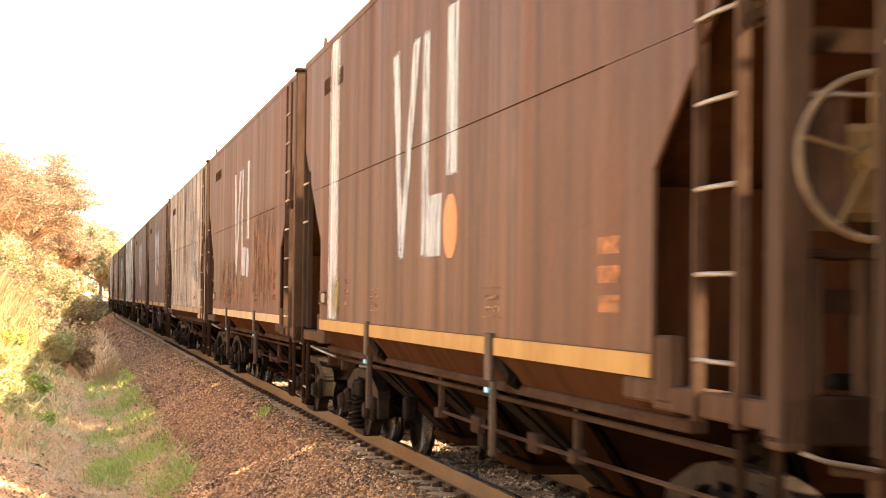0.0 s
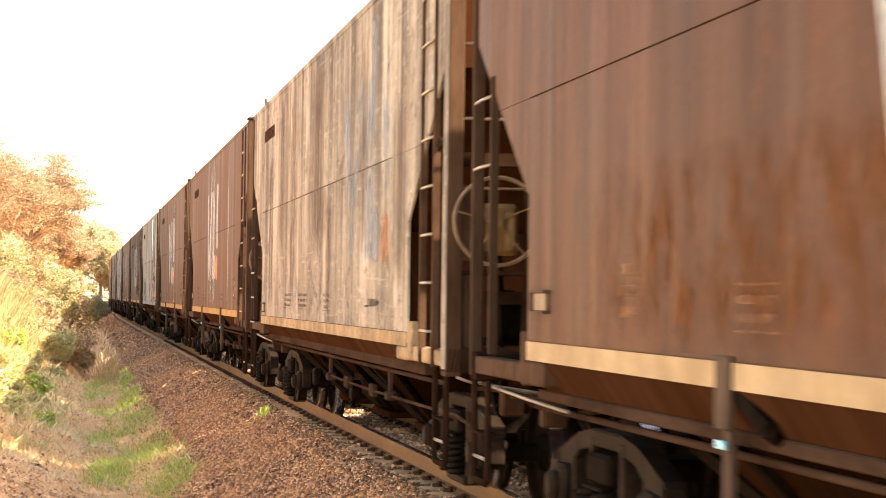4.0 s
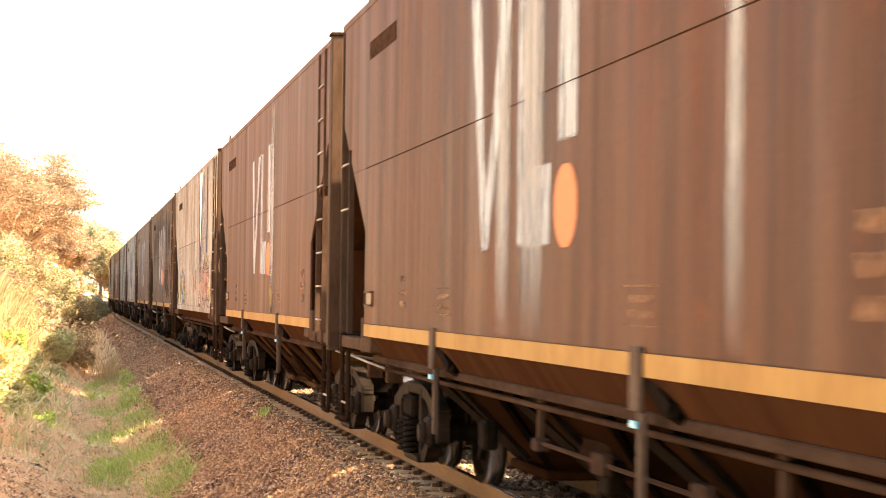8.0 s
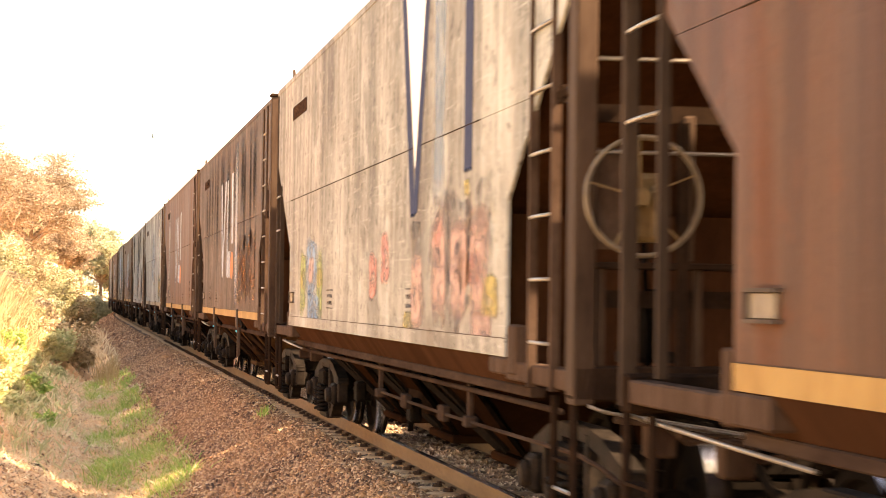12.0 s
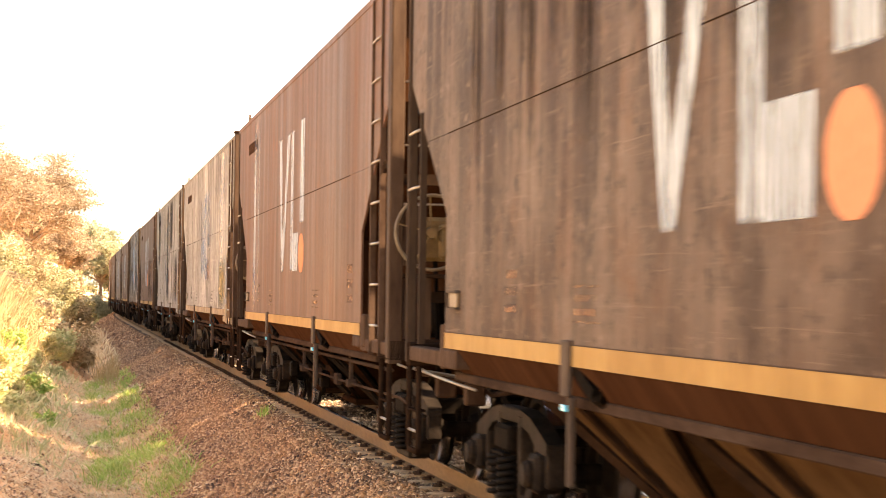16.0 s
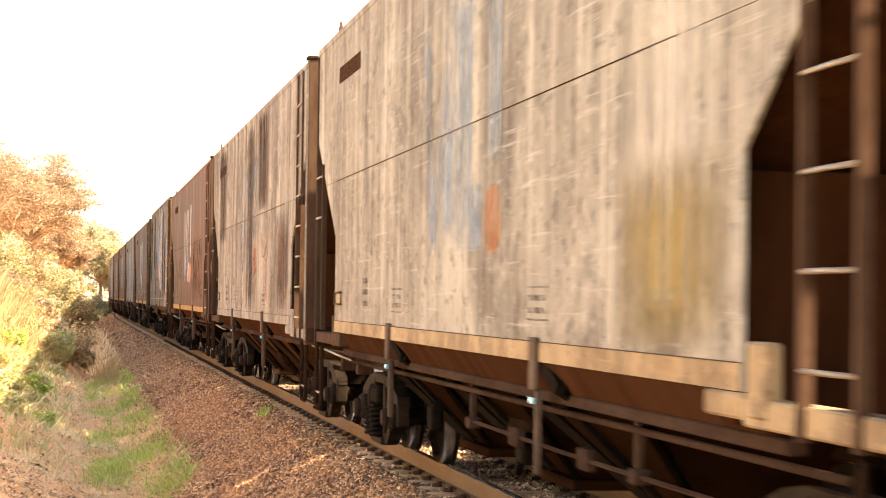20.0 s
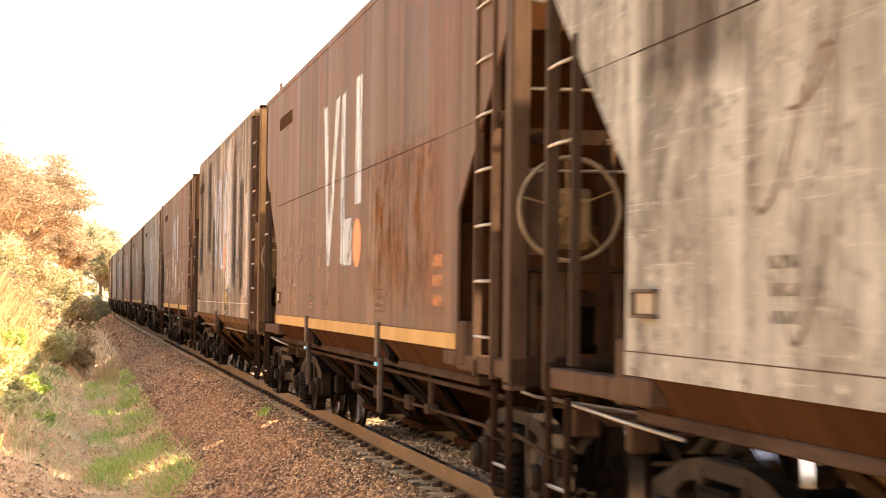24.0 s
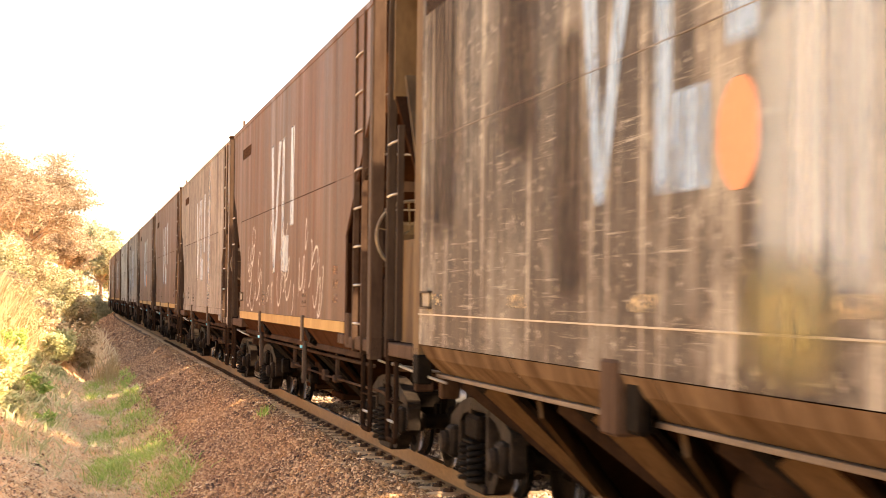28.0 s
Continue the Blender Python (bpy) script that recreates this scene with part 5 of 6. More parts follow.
        if i == 12:
            for o in list(w.children):
                if o.name.split(".")[0] in ("end_channel", "end_upright", "end_platform", "platform_leg", "brake_valve", "brake_bracket", "brake_plate"):
                    bpy.data.objects.remove(o)
        if i in (5, 7, 10):
            for o in list(w.children_recursive):
                kind = o.name.split(".")[0]
                if kind in ("hanger", "pull_rod", "door_lever", "brake_pipe"):
                    bpy.data.objects.remove(o)
                elif kind in ("hopper_chute", "chute_rib"):
                    o.material_slots[0].link = "OBJECT"
                    o.material_slots[0].material = frame_mat if kind == "chute_rib" else plate_mat
        if i in (3, 9):
            for o in w.children:
                if o.name.startswith(("jacking_pad", "sill_beam")) and o.data.vertices[0].co.y < 0:
                    o.material_slots[0].link = "OBJECT"
                    o.material_slots[0].material = old_stripe
        if i == 2:
            for o in w.children:
                if o.name.startswith("sill_stripe"):
                    o.material_slots[0].link = "OBJECT"
                    o.material_slots[0].material = pale_stripe
        if i == 3:
            for o in w.children:
                dz = {"sill_stripe": -0.032, "sill_seam": -0.032, "skirt_sheet": -0.02, "plate_holder": -0.14, "name_plate": -0.14, "jacking_pad": -0.03, "side_sill": 0.005}.get(o.name.split(".")[0])
                if dz:
                    o.matrix_basis = pose(0, 0, dz) @ o.matrix_basis
                if o.name.startswith("side_sill"):
                    s = -1 if o.data.vertices[0].co.x < 0 else 1
                    o.data = Build().box(s * (W - 0.20), s * (W - 0.108), -PANEL - 0.2, PANEL + 0.2, 0.948, 1.036, 0.008).mesh("side_sill", ledge_mat)
            lad = next(o for o in w.children if o.name.startswith("ladder") and not o.name.startswith("ladder_tie") and o.data.vertices[0].co.y > 0 and o.data.vertices[0].co.x < 0)
            for k in (0, 1, 2):
                part("rung", Build().tube([(-W - 0.01, HALF - 0.66, 0), (-W - 0.02, HALF - 0.4, 0), (-W - 0.01, HALF - 0.14, 0)], 0.0115, 6), rung_mat, lad, "", pose(0, 0, 1.17 + 0.347 * k))
        made.append(w)
    W_ = made
    mark(W_[1], rect(-5.4, -4.6, 1.315, 4.085), stripe_bright, "paint_streak")
    mark(W_[1], rect(-5.2, -4.4, 1.32, 1.75), stripe_yellow, "paint_streak", 0.004)
    mark(W_[2], rect(1.6, 5.6, 1.32, 2.75), rust_bloom, "rust_bloom")
    mark(W_[2], rect(-4.8, 1.4, 1.32, 2.2), rust_bloom, "rust_bloom")
    for u0, u1, z0, z1 in ((-2.6, -1.7, 1.3, 4.05), (-0.45, 0.75, 1.9, 4.07), (0.9, 1.5, 1.27, 2.6), (3.35, 3.85, 1.9, 4.0), (5.2, 5.98, 1.6, 3.2), (-5.2, -4.5, 1.3, 3.4), (-3.9, -3.2, 2.0, 4.05)):
        mark(W_[3], rect(u0, u1, z0, z1), soot_wash, "soot_streak", 0.0024)
    blob(W_[3], soot_dark, 3.9, 4.6, 1.455, 1.53, 3)
    mark(W_[3], rect(3.75, 4.0, 1.452, 1.47), mark_dark, "stencil")
    for i in (3, 6):
        for yb in (-2.62, 2.55):
            part("sill_stripe", Build().box(-W, -W - 0.0055, yb - 0.065, yb + 0.065, 1.166 if i == 3 else 1.198, 1.271 if i == 3 else 1.303), old_stripe if i == 3 else pales[1], W_[i])
    mark(W_[3], rect(4.0, 4.3, 2.0, 4.0), mark_faint, "paint_patch", 0.002)
    mark(W_[4], rect(-0.55, -0.1, 1.32, 4.05), stripe_white, "paint_streak", 0.0035)
    mark(W_[4], rect(0.1, 0.75, 1.32, 4.05), stripe_white, "paint_streak", 0.0035)
    mark(W_[4], rect(3.8, 4.03, 1.32, 4.05), stripe_white, "paint_streak")
    mark(W_[5], rect(1.4, 1.95, 1.32, 4.05), stripe_white, "paint_streak")
    mark(W_[5], rect(1.4, 1.9, 1.32, 1.8), stripe_yellow, "paint_streak", 0.004)
    # spray painted letters and a figure, faded
    blob(W_[6], green_bloom, -4.95, -4.25, 1.3, 2.1, 1)
    blob(W_[6], green_bloom, -3.35, -2.75, 1.25, 2.1, 2)
    blob(W_[6], blue_bloom, -4.45, -3.2, 1.5, 2.2, 3)
    blob(W_[6], blue_bloom, -4.3, -3.0, 1.22, 1.62, 4)
    blob(W_[6], pink_bloom, -4.1, -3.5, 1.62, 2.0, 5)
    blob(W_[6], yellow_bloom, -4.85, -4.4, 1.6, 1.85, 6)
    blob(W_[6], yellow_bloom, -3.3, -2.8, 1.62, 1.85, 7)
    blob(W_[6], rose_bloom, 0.45, 0.95, 1.5, 1.95, 8)
    blob(W_[6], rose_bloom, 1.1, 1.6, 1.6, 2.1, 9)
    blob(W_[6], yellow_bloom, 2.3, 2.75, 1.24, 1.45, 10)
    blob(W_[6], pink_bloom, 2.6, 3.2, 1.24, 1.9, 11)
    for k, (u0, u1, z0, z1) in enumerate(((3.45, 4.2, 1.3, 2.25), (4.15, 4.95, 1.3, 2.2), (4.85, 5.6, 1.32, 2.27))):
        blob(W_[6], smoke_bloom, u0 - 0.08, u1 + 0.08, z0 - 0.02, z1 + 0.1, 20 + k)
        blob(W_[6], pink_bloom, u0 + 0.04, u1 - 0.06, z0 + 0.06, z1 - 0.06, 30 + k)
        blob(W_[6], smoke_bloom, u0 + 0.28, u1 - 0.3, z0 + 0.3, z0 + 0.62, 40 + k)
    blob(W_[6], rose_bloom, 4.9, 5.3, 1.6, 1.85, 50)
    blob(W_[6], rust_bloom, 4.45, 4.95, 1.56, 1.9, 51)
    blob(W_[6], rose_bloom, 3.6, 3.95, 1.85, 2.1, 52)
    blob(W_[6], yellow_bloom, 5.3, 5.85, 1.4, 1.7, 53)
    blob(W_[6], yellow_bloom, 4.7, 4.9, 2.2, 2.33, 54)
    blob(W_[6], smoke_bloom, 2.6, 3.1, 1.88, 2.14, 55)
    blob(W_[6], pink_bloom, 4.9, 5.7, 1.22, 1.5, 56)
    mark(W_[7], rect(1.75, 2.4, 1.32, 4.05), stripe_white, "paint_streak")
    rnd = random.Random(77)
    for k in range(15):
        u = -5.4 + 0.74 * k + rnd.uniform(-0.2, 0.2)
        mark(W_[7], rect(u, u + rnd.uniform(0.35, 0.7), rnd.uniform(2.2, 2.9), 4.07), smut_streak, "soot_streak", 0.002 + 0.0001 * k)
    mark(W_[7], rect(2.1, 5.6, 1.4, 2.5), rust_bloom, "rust_bloom")
    for u, z0, z1 in ((2.6, 1.4, 2.5), (3.05, 1.5, 2.2), (3.5, 1.6, 2.45), (3.9, 1.4, 2.3), (4.6, 1.7, 2.5), (5.3, 1.4, 2.6)):
        mark(W_[7], rect(u, u + 0.32, z0, z1), rust_bloom, "rust_bloom", 0.004)
    mark(W_[8], rect(-4.95, -4.45, 1.32, 4.05), stripe_white, "paint_streak")
    mark(W_[8], rect(-4.2, -4.05, 1.32, 4.05), stripe_white, "paint_streak")
    mark(W_[9], rect(4.25, 5.55, 1.5, 4.08), stripe_wide, "paint_streak")
    mark(W_[9], rect(4.2, 5.9, 1.3, 2.2), stripe_yellow, "paint_streak", 0.004)
    mark(W_[9], rect(-0.3, 0.9, 1.9, 3.6), mark_faint, "paint_patch", 0.002)
    mark(W_[10], rect(-0.3, 1.1, 1.3, 4.07), soot_dark, "soot_streak", 0.005)
    mark(W_[10], rect(4.2, 5.8, 1.3, 2.6), soot_band, "soot_streak")
    mark(W_[10], rect(2.65, 3.25, 1.4, 2.5), pink_wash, "paint_patch")
    mark(W_[10], rect(-6.0, -4.2, 2.4, 4.07), soot_dark, "soot_streak")
    mark(W_[10], rect(1.4, 3.2, 2.7, 4.07), soot_dark, "soot_streak")
    scrawl(W_[10], scrawl_dark, -4.8, 5.4, 1.5, 2.45, 30, 8, 0.024)
    mark(W_[11], rect(1.6, 5.6, 1.4, 2.8), rust_bloom, "rust_bloom")
    scrawl(W_[11], scrawl_faint, -5.2, 0.8, 1.65, 2.3, 20, 12, 0.085)
    scrawl(W_[11], rust_bloom, 1.8, 4.8, 1.7, 2.6, 10, 13, 0.16)
    mark(W_[12], rect(1.25, 2.8, 1.5, 4.19), stripe_flaked, "paint_streak", 0.006)
    mark(W_[12], rect(1.3, 2.1, 1.43, 2.6), stripe_wide, "paint_streak", 0.0065)
    mark(W_[12], rect(5.2, 6.0, 1.5, 3.1), stripe_wide, "paint_streak", 0.006)
    mark(W_[12], rect(3.68, 4.02, 1.6, 4.1), stripe_white, "paint_streak", 0.006)
    mark(W_[12], rect(1.1, 2.2, 1.2, 1.75), stripe_yellow, "paint_streak", 0.007)
    for u0, u1, z0, z1 in ((-5.9, -4.4, 1.9, 4.12), (-3.4, -2.2, 2.3, 4.12), (2.75, 3.65, 1.6, 4.1), (4.1, 4.95, 1.5, 3.4), (-1.9, -1.2, 1.5, 3.0)):
        mark(W_[12], rect(u0, u1, z0, z1), soot_dark, "soot_streak", 0.0045)
    for o in W_[12].children:
        if o.name.startswith("seam_strip"):
            o.material_slots[0].link = "OBJECT"
            o.material_slots[0].material = lip_mat
    for u in (-5.6, -3.0, -0.43, 2.07, 4.92):
        mark(W_[12], rect(u + 0.04, u + 0.5, 1.485, 1.57), mark_cream, "stencil", 0.008)
    scrawl(W_[13], scrawl_white, -4.6, 4.4, 1.4, 2.3, 30, 17)
    mark(W_[14], rect(2.2, 3.0, 1.32, 4.05), stripe_white, "paint_streak")
    mark(W_[17], rect(-4.2, -3.0, 1.32, 4.05), stripe_white, "paint_streak")
    return made


train = make_train()


# ---- sleepers and ballast ----
def make_sleepers():
    def body():
        b = Build()
        xs = [-1.0, -0.93, -0.85, -0.76, 0.76, 0.85, 0.93, 1.0]
        dz = [-0.12, -0.045, -0.014, 0.0, 0.0, -0.014, -0.045, -0.12]
        sec = [(-0.105, -0.10), (-0.085, -0.035), (-0.072, -0.010), (-0.055, 0.0), (0.055, 0.0), (0.072, -0.010), (0.085, -0.035), (0.105, -0.10)]
        n = len(sec)
        vs = [(x, y, -0.188 + d + z) for x, d in zip(xs, dz) for y, z in sec]
        fs = [(i * n + k, i * n + k + 1, (i + 1) * n + k + 1, (i + 1) * n + k) for i in range(len(xs) - 1) for k in range(n - 1)]
        return b.faces(vs, fs + [tuple(range(n)), tuple((len(xs) - 1) * n + k for k in range(n))]).mesh("sleeper", sleeper_mat)
    me = body()

    def clip():
        b = Build()
        for dy in (-0.03, 0.03):
            b.tube([(-0.105, dy * 1.5, -0.176), (-0.10, dy * 1.2, -0.148), (-0.075, dy * 0.8, -0.146), (-0.045, dy * 1.3, -0.160)], 0.009, 6)
        b.box(-0.12, -0.067, -0.036, 0.036, -0.188, -0.168, 0.006)
        b.lathe([(-0.187, 0), (-0.187, 0.046), (-0.158, 0.044), (-0.158, 0.030), (-0.172, 0.027), (-0.172, 0)], 2, 12, (-0.112, 0, 0))
        return b.mesh("clip", clip_mat)
    cm = clip()
    for k in range(-34, 330):
        y = 8.0 + 0.585 * k
        s = new("sleeper", me)
        s.matrix_basis = pose(line_x(y) + 0.012 * math.sin(7 * k), y + 0.015 * math.sin(3.3 * k), 0.004 * math.sin(2.1 * k) - 0.002, 0, 0, 0.7 * math.sin(5.1 * k))
        tagged(s, "rust-dusted pressed steel sleeper under the rails", "sleeper", "sleepers under the rails")
        if y < 75:
            for rx, turn in ((-0.533, 0), (-0.533, 180), (0.533, 0), (0.533, 180)):
                part("clip", cm, None, s, "", pose(rx, 0, 0, 0, 0, turn))


def stones(name, n, seed, lo, hi, y0, y1, smin, smax, label, dense=1.6, lift=0.2, mat=None, up=0.0):
    """Crushed stones scattered over the bed, as one lot."""
    rng = np.random.default_rng(seed)
    ico = bmesh.new()
    bmesh.ops.create_cube(ico, size=1.35)
    ico.verts.index_update()
    V = np.array([v.co for v in ico.verts])
    F = np.array([[v.index for v in f.verts] for f in ico.faces])
    ico.free()
    y = y0 + (y1 - y0) * rng.random(n) ** dense
    lat = lo + (hi - lo) * rng.random(n)
    off = (y - 8.0) / 0.585
    keep = (np.abs(off - np.round(off)) * 0.585 > 0.085) | (lat < 3.1) | (lat > 4.97)
    keep &= lat > 1.3 + 0.18 * np.sin(0.9 * y) + 0.14 * np.sin(3.1 * y + 1) + 0.45 * (rng.random(n) - 0.5)
    y, lat = y[keep], lat[keep]
    n = len(y)
    x = lat + bend(y)
    z = ground_z(x, y, True)
    size = smin + (smax - smin) * rng.random(n) ** 1.8
    sc = size[:, None] * (0.6 + 0.8 * rng.random((n, 3)))
    sc[:, 2] *= 0.8
    jit = 1 + 0.85 * (rng.random((n, len(V))) - 0.5)
    P = V[None] * jit[:, :, None] * sc[:, None, :]
    a = rng.random(n) * 2 * np.pi
    t = (rng.random(n) - 0.5) * 1.4
    c, s_ = np.cos(a)[:, None], np.sin(a)[:, None]
    X, Yv = P[..., 0] * c - P[..., 1] * s_, P[..., 0] * s_ + P[..., 1] * c
    ct, st = np.cos(t)[:, None], np.sin(t)[:, None]
    Xr, Zr = X * ct - P[..., 2] * st, X * st + P[..., 2] * ct
    t2 = (rng.random(n) - 0.5) * 1.6
    c2, s2 = np.cos(t2)[:, None], np.sin(t2)[:, None]
    Yv, Zr = Yv * c2 - Zr * s2, Yv * s2 + Zr * c2
    verts = np.stack([Xr + x[:, None], Yv + y[:, None], Zr + (z + up + size * (lift + 0.9 * (rng.random(n) - 0.5)))[:, None]], -1).reshape(-1, 3)
    faces = (F[None] + (np.arange(n) * len(V))[:, None, None]).reshape(-1, 4)
    return tagged(new(name, soup(name, verts, faces, [mat or stone_mat])), label, "ballast", kind="stuff")


make_sleepers()
stones("ballast", 150000, 1, 1.0, 3.12, 16, 85, 0.010, 0.026, "red-brown crushed stone ballast on the shoulder")
stones("ballast_far_off", 14000, 9, 1.1, 2.9, 80, 210, 0.03, 0.06, "red-brown crushed stone ballast far along the line", 1.2)
stones("ballast_beside_camera", 14000, 10, 1.0, 2.95, -10, 17, 0.014, 0.034, "red-brown crushed stone ballast on the shoulder", 1.0)
stones("ballast_by_rail", 24000, 4, 3.0, 3.37, 14.5, 70, 0.009, 0.018, "dark crushed stone packed between the sleeper ends", 1.5, 0.0, packed_stone_mat, 0.0)
stones("ballast_between_rails", 36000, 2, 3.46, 5.1, 14, 70, 0.013, 0.030, "dull brown crushed stone ballast between the rails", 1.5, 0.2, dull_stone_mat, 0.02)
stones("ballast_far_shoulder", 6000, 3, 4.9, 6.4, 13, 60, 0.02, 0.04, "red-brown crushed stone ballast on the far shoulder", mat=dull_stone_mat)


# ---- plants and litter ----
def leaf_material(name, a, b, c3, glow=0.35):
    """Leaves and blades that let some light through; tones change from piece to piece."""
    n = Nodes(name, 0.75)
    g = n.t.nodes.new("ShaderNodeNewGeometry")
    col = n.ramp(g.outputs["Random Per Island"], [(0.0, a), (0.5, b), (1.0, c3)])
    v = n.coords((1, 1, 1))
    col = n.mix(n.ramp(n.noise(0.5, v, 3), [(0.4, 0.0), (0.65, 0.6)]), col, b)
    n.base(col)
    tr = n.t.nodes.new("ShaderNodeBsdfTranslucent")
    n.link(col, tr.inputs[0])
    mx = n.t.nodes.new("ShaderNodeMixShader")
    mx.inputs[0].default_value = glow
    n.link(n.p.outputs[0], mx.inputs[1])
    n.link(tr.outputs[0], mx.inputs[2])
    n.link(mx.outputs[0], n.t.nodes["Material Output"].inputs[0])
    return n.mat


straw_mat = leaf_material("dry straw grass", (0.58, 0.41, 0.225), (0.68, 0.52, 0.32), (0.78, 0.65, 0.44))
gold_mat = leaf_material("golden tall grass", (0.28, 0.19, 0.088), (0.37, 0.265, 0.122), (0.42, 0.325, 0.17))
green_mat = leaf_material("green ditch grass", (0.16, 0.29, 0.05), (0.33, 0.45, 0.10), (0.60, 0.55, 0.22))
weed_mat = leaf_material("olive weed leaves", (0.30, 0.32, 0.13), (0.46, 0.44, 0.21), (0.62, 0.55, 0.31))
bush_mat = leaf_material("yellow-green bush leaves", (0.175, 0.158, 0.066), (0.31, 0.262, 0.122), (0.43, 0.365, 0.205))
rust_leaf = leaf_material("orange dry-season leaves", (0.172, 0.106, 0.064), (0.272, 0.186, 0.116), (0.37, 0.285, 0.185), 0.42)
tan_leaf = leaf_material("pale tan dry leaves", (0.24, 0.158, 0.078), (0.34, 0.240, 0.120), (0.42, 0.32, 0.18), 0.4)
far_leaf = leaf_material("distant green leaves", (0.21, 0.22, 0.135), (0.31, 0.30, 0.18), (0.42, 0.385, 0.24), 0.45)
bark_mat = plain("grey brown bark", (0.16, 0.11, 0.075), (0.26, 0.19, 0.13), 0.9, 0.0, 5.0, 0.02)
bare_mat = plain("pale bare wood", (0.36, 0.27, 0.19), (0.46, 0.36, 0.26), 0.85, 0.0, 8.0, 0.01)


def grass(name, n, seed, lo, hi, y0, y1, hmin, hmax, width, mat, label, lean=0.5, dense=1.5, patch=0.0, category="grass", tuft=9, spread=0.05):
    """A stand of bent blades over a stretch of ground, as one lot."""
    rng = np.random.default_rng(seed)
    y = y0 + (y1 - y0) * rng.random(n) ** dense
    lat = lo + (hi - lo) * rng.random(n)
    if patch > 0:
        f = np.sin(1.9 * y + 2.3 * lat + seed) + np.sin(0.8 * y - 3.1 * lat + 2 * seed) + 0.7 * np.sin(4.3 * y + seed) * np.sin(5.1 * lat)
        keep = f + 0.8 * rng.standard_normal(n) > patch
        y, lat = y[keep], lat[keep]
    # blades stand in tufts
    k = len(y)
    m = max(1, k // tuft)
    own = rng.integers(0, m, k)
    loose = 0.25 if tuft < 20 else 0.04
    y = loose * y + (1 - loose) * y[own] + rng.normal(0, spread, k)
    lat = loose * lat + (1 - loose) * lat[own] + rng.normal(0, spread, k)
    x = lat + bend(y)
    z = ground_z(x, y) - 0.03
    h = hmin + (hmax - hmin) * rng.random(k) ** 1.6
    a = rng.random(k) * 2 * np.pi
    ln = lean * (0.3 + rng.random(k)) * h
    w = width * (0.6 + 0.8 * rng.random(k)) * (1 + y / 60)
    dx, dy = np.cos(a), np.sin(a)
    px, py = -dy * w, dx * w
    b = rng.random(k) * 6.28
    px, py = np.cos(b) * w, np.sin(b) * w
    rows = []
    for s, ws in ((0, 1.0), (0.45, 0.85), (0.8, 0.5), (1.0, 0.06)):
        cx, cy, cz = x + dx * ln * s * s, y + dy * ln * s * s, z + h * (s - 0.25 * lean * s * s)
        rows += [np.stack([cx - px * ws, cy - py * ws, cz], -1), np.stack([cx + px * ws, cy + py * ws, cz], -1)]
    V = np.stack(rows, 1).reshape(-1, 3)
    o = np.arange(k)[:, None] * 8
    F = np.concatenate([o + np.array([[2 * i, 2 * i + 1, 2 * i + 3, 2 * i + 2]]) for i in range(3)], 1).reshape(-1, 4)
    return tagged(new(name, soup(name, V, F, [mat])), label, category, kind="stuff")


def leaf_litter(name, n, seed, lo, hi, y0, y1, mat, label):
    """Dead leaves lying loose on the soil."""
    rng = np.random.default_rng(seed)
    y = y0 + (y1 - y0) * rng.random(n) ** 1.6
    x = lo + (hi - lo) * rng.random(n)
    z = ground_z(x, y) + 0.012
    a = rng.random(n) * 6.28
    s = 0.012 + 0.03 * rng.random(n) ** 2
    tilt = rng.normal(0, 0.35, (n, 2))
    c, d = np.cos(a) * s, np.sin(a) * s
    k = 0.5
    V = np.stack([np.stack([x + i * c - j * k * d, y + i * d + j * k * c, z + s * (i * tilt[:, 0] + j * tilt[:, 1]) + 0.01], -1) for i, j in ((-1, 0), (0, -1), (1, 0), (0, 1))], 1).reshape(-1, 3)
    return tagged(new(name, soup(name, V, np.arange(4 * n).reshape(-1, 4), [mat])), label, "leaf litter", kind="stuff")


def leaves(rng, centres, n, spread, size, flat=0.6, layer=0.7):
    """Leaf faces gathered round the given twig ends."""
    c = centres[rng.integers(0, len(centres), n)]
    p = c + rng.normal(0, 1, (n, 3)) * spread * np.array([1, 1, layer])
    d1 = rng.normal(0, 1, (n, 3)) * np.array([1, 1, flat])
    d1 /= np.linalg.norm(d1, axis=1, keepdims=True)
    d2 = np.cross(d1, rng.normal(0, 1, (n, 3)))
    d2 /= np.linalg.norm(d2, axis=1, keepdims=True)
    s = size * (0.5 + rng.random((n, 1)))
    V = np.stack([p - d1 * s, p + d2 * s * 0.45, p + d1 * s, p - d2 * s * 0.45], 1).reshape(-1, 3)
    return V, np.arange(4 * n).reshape(-1, 4)


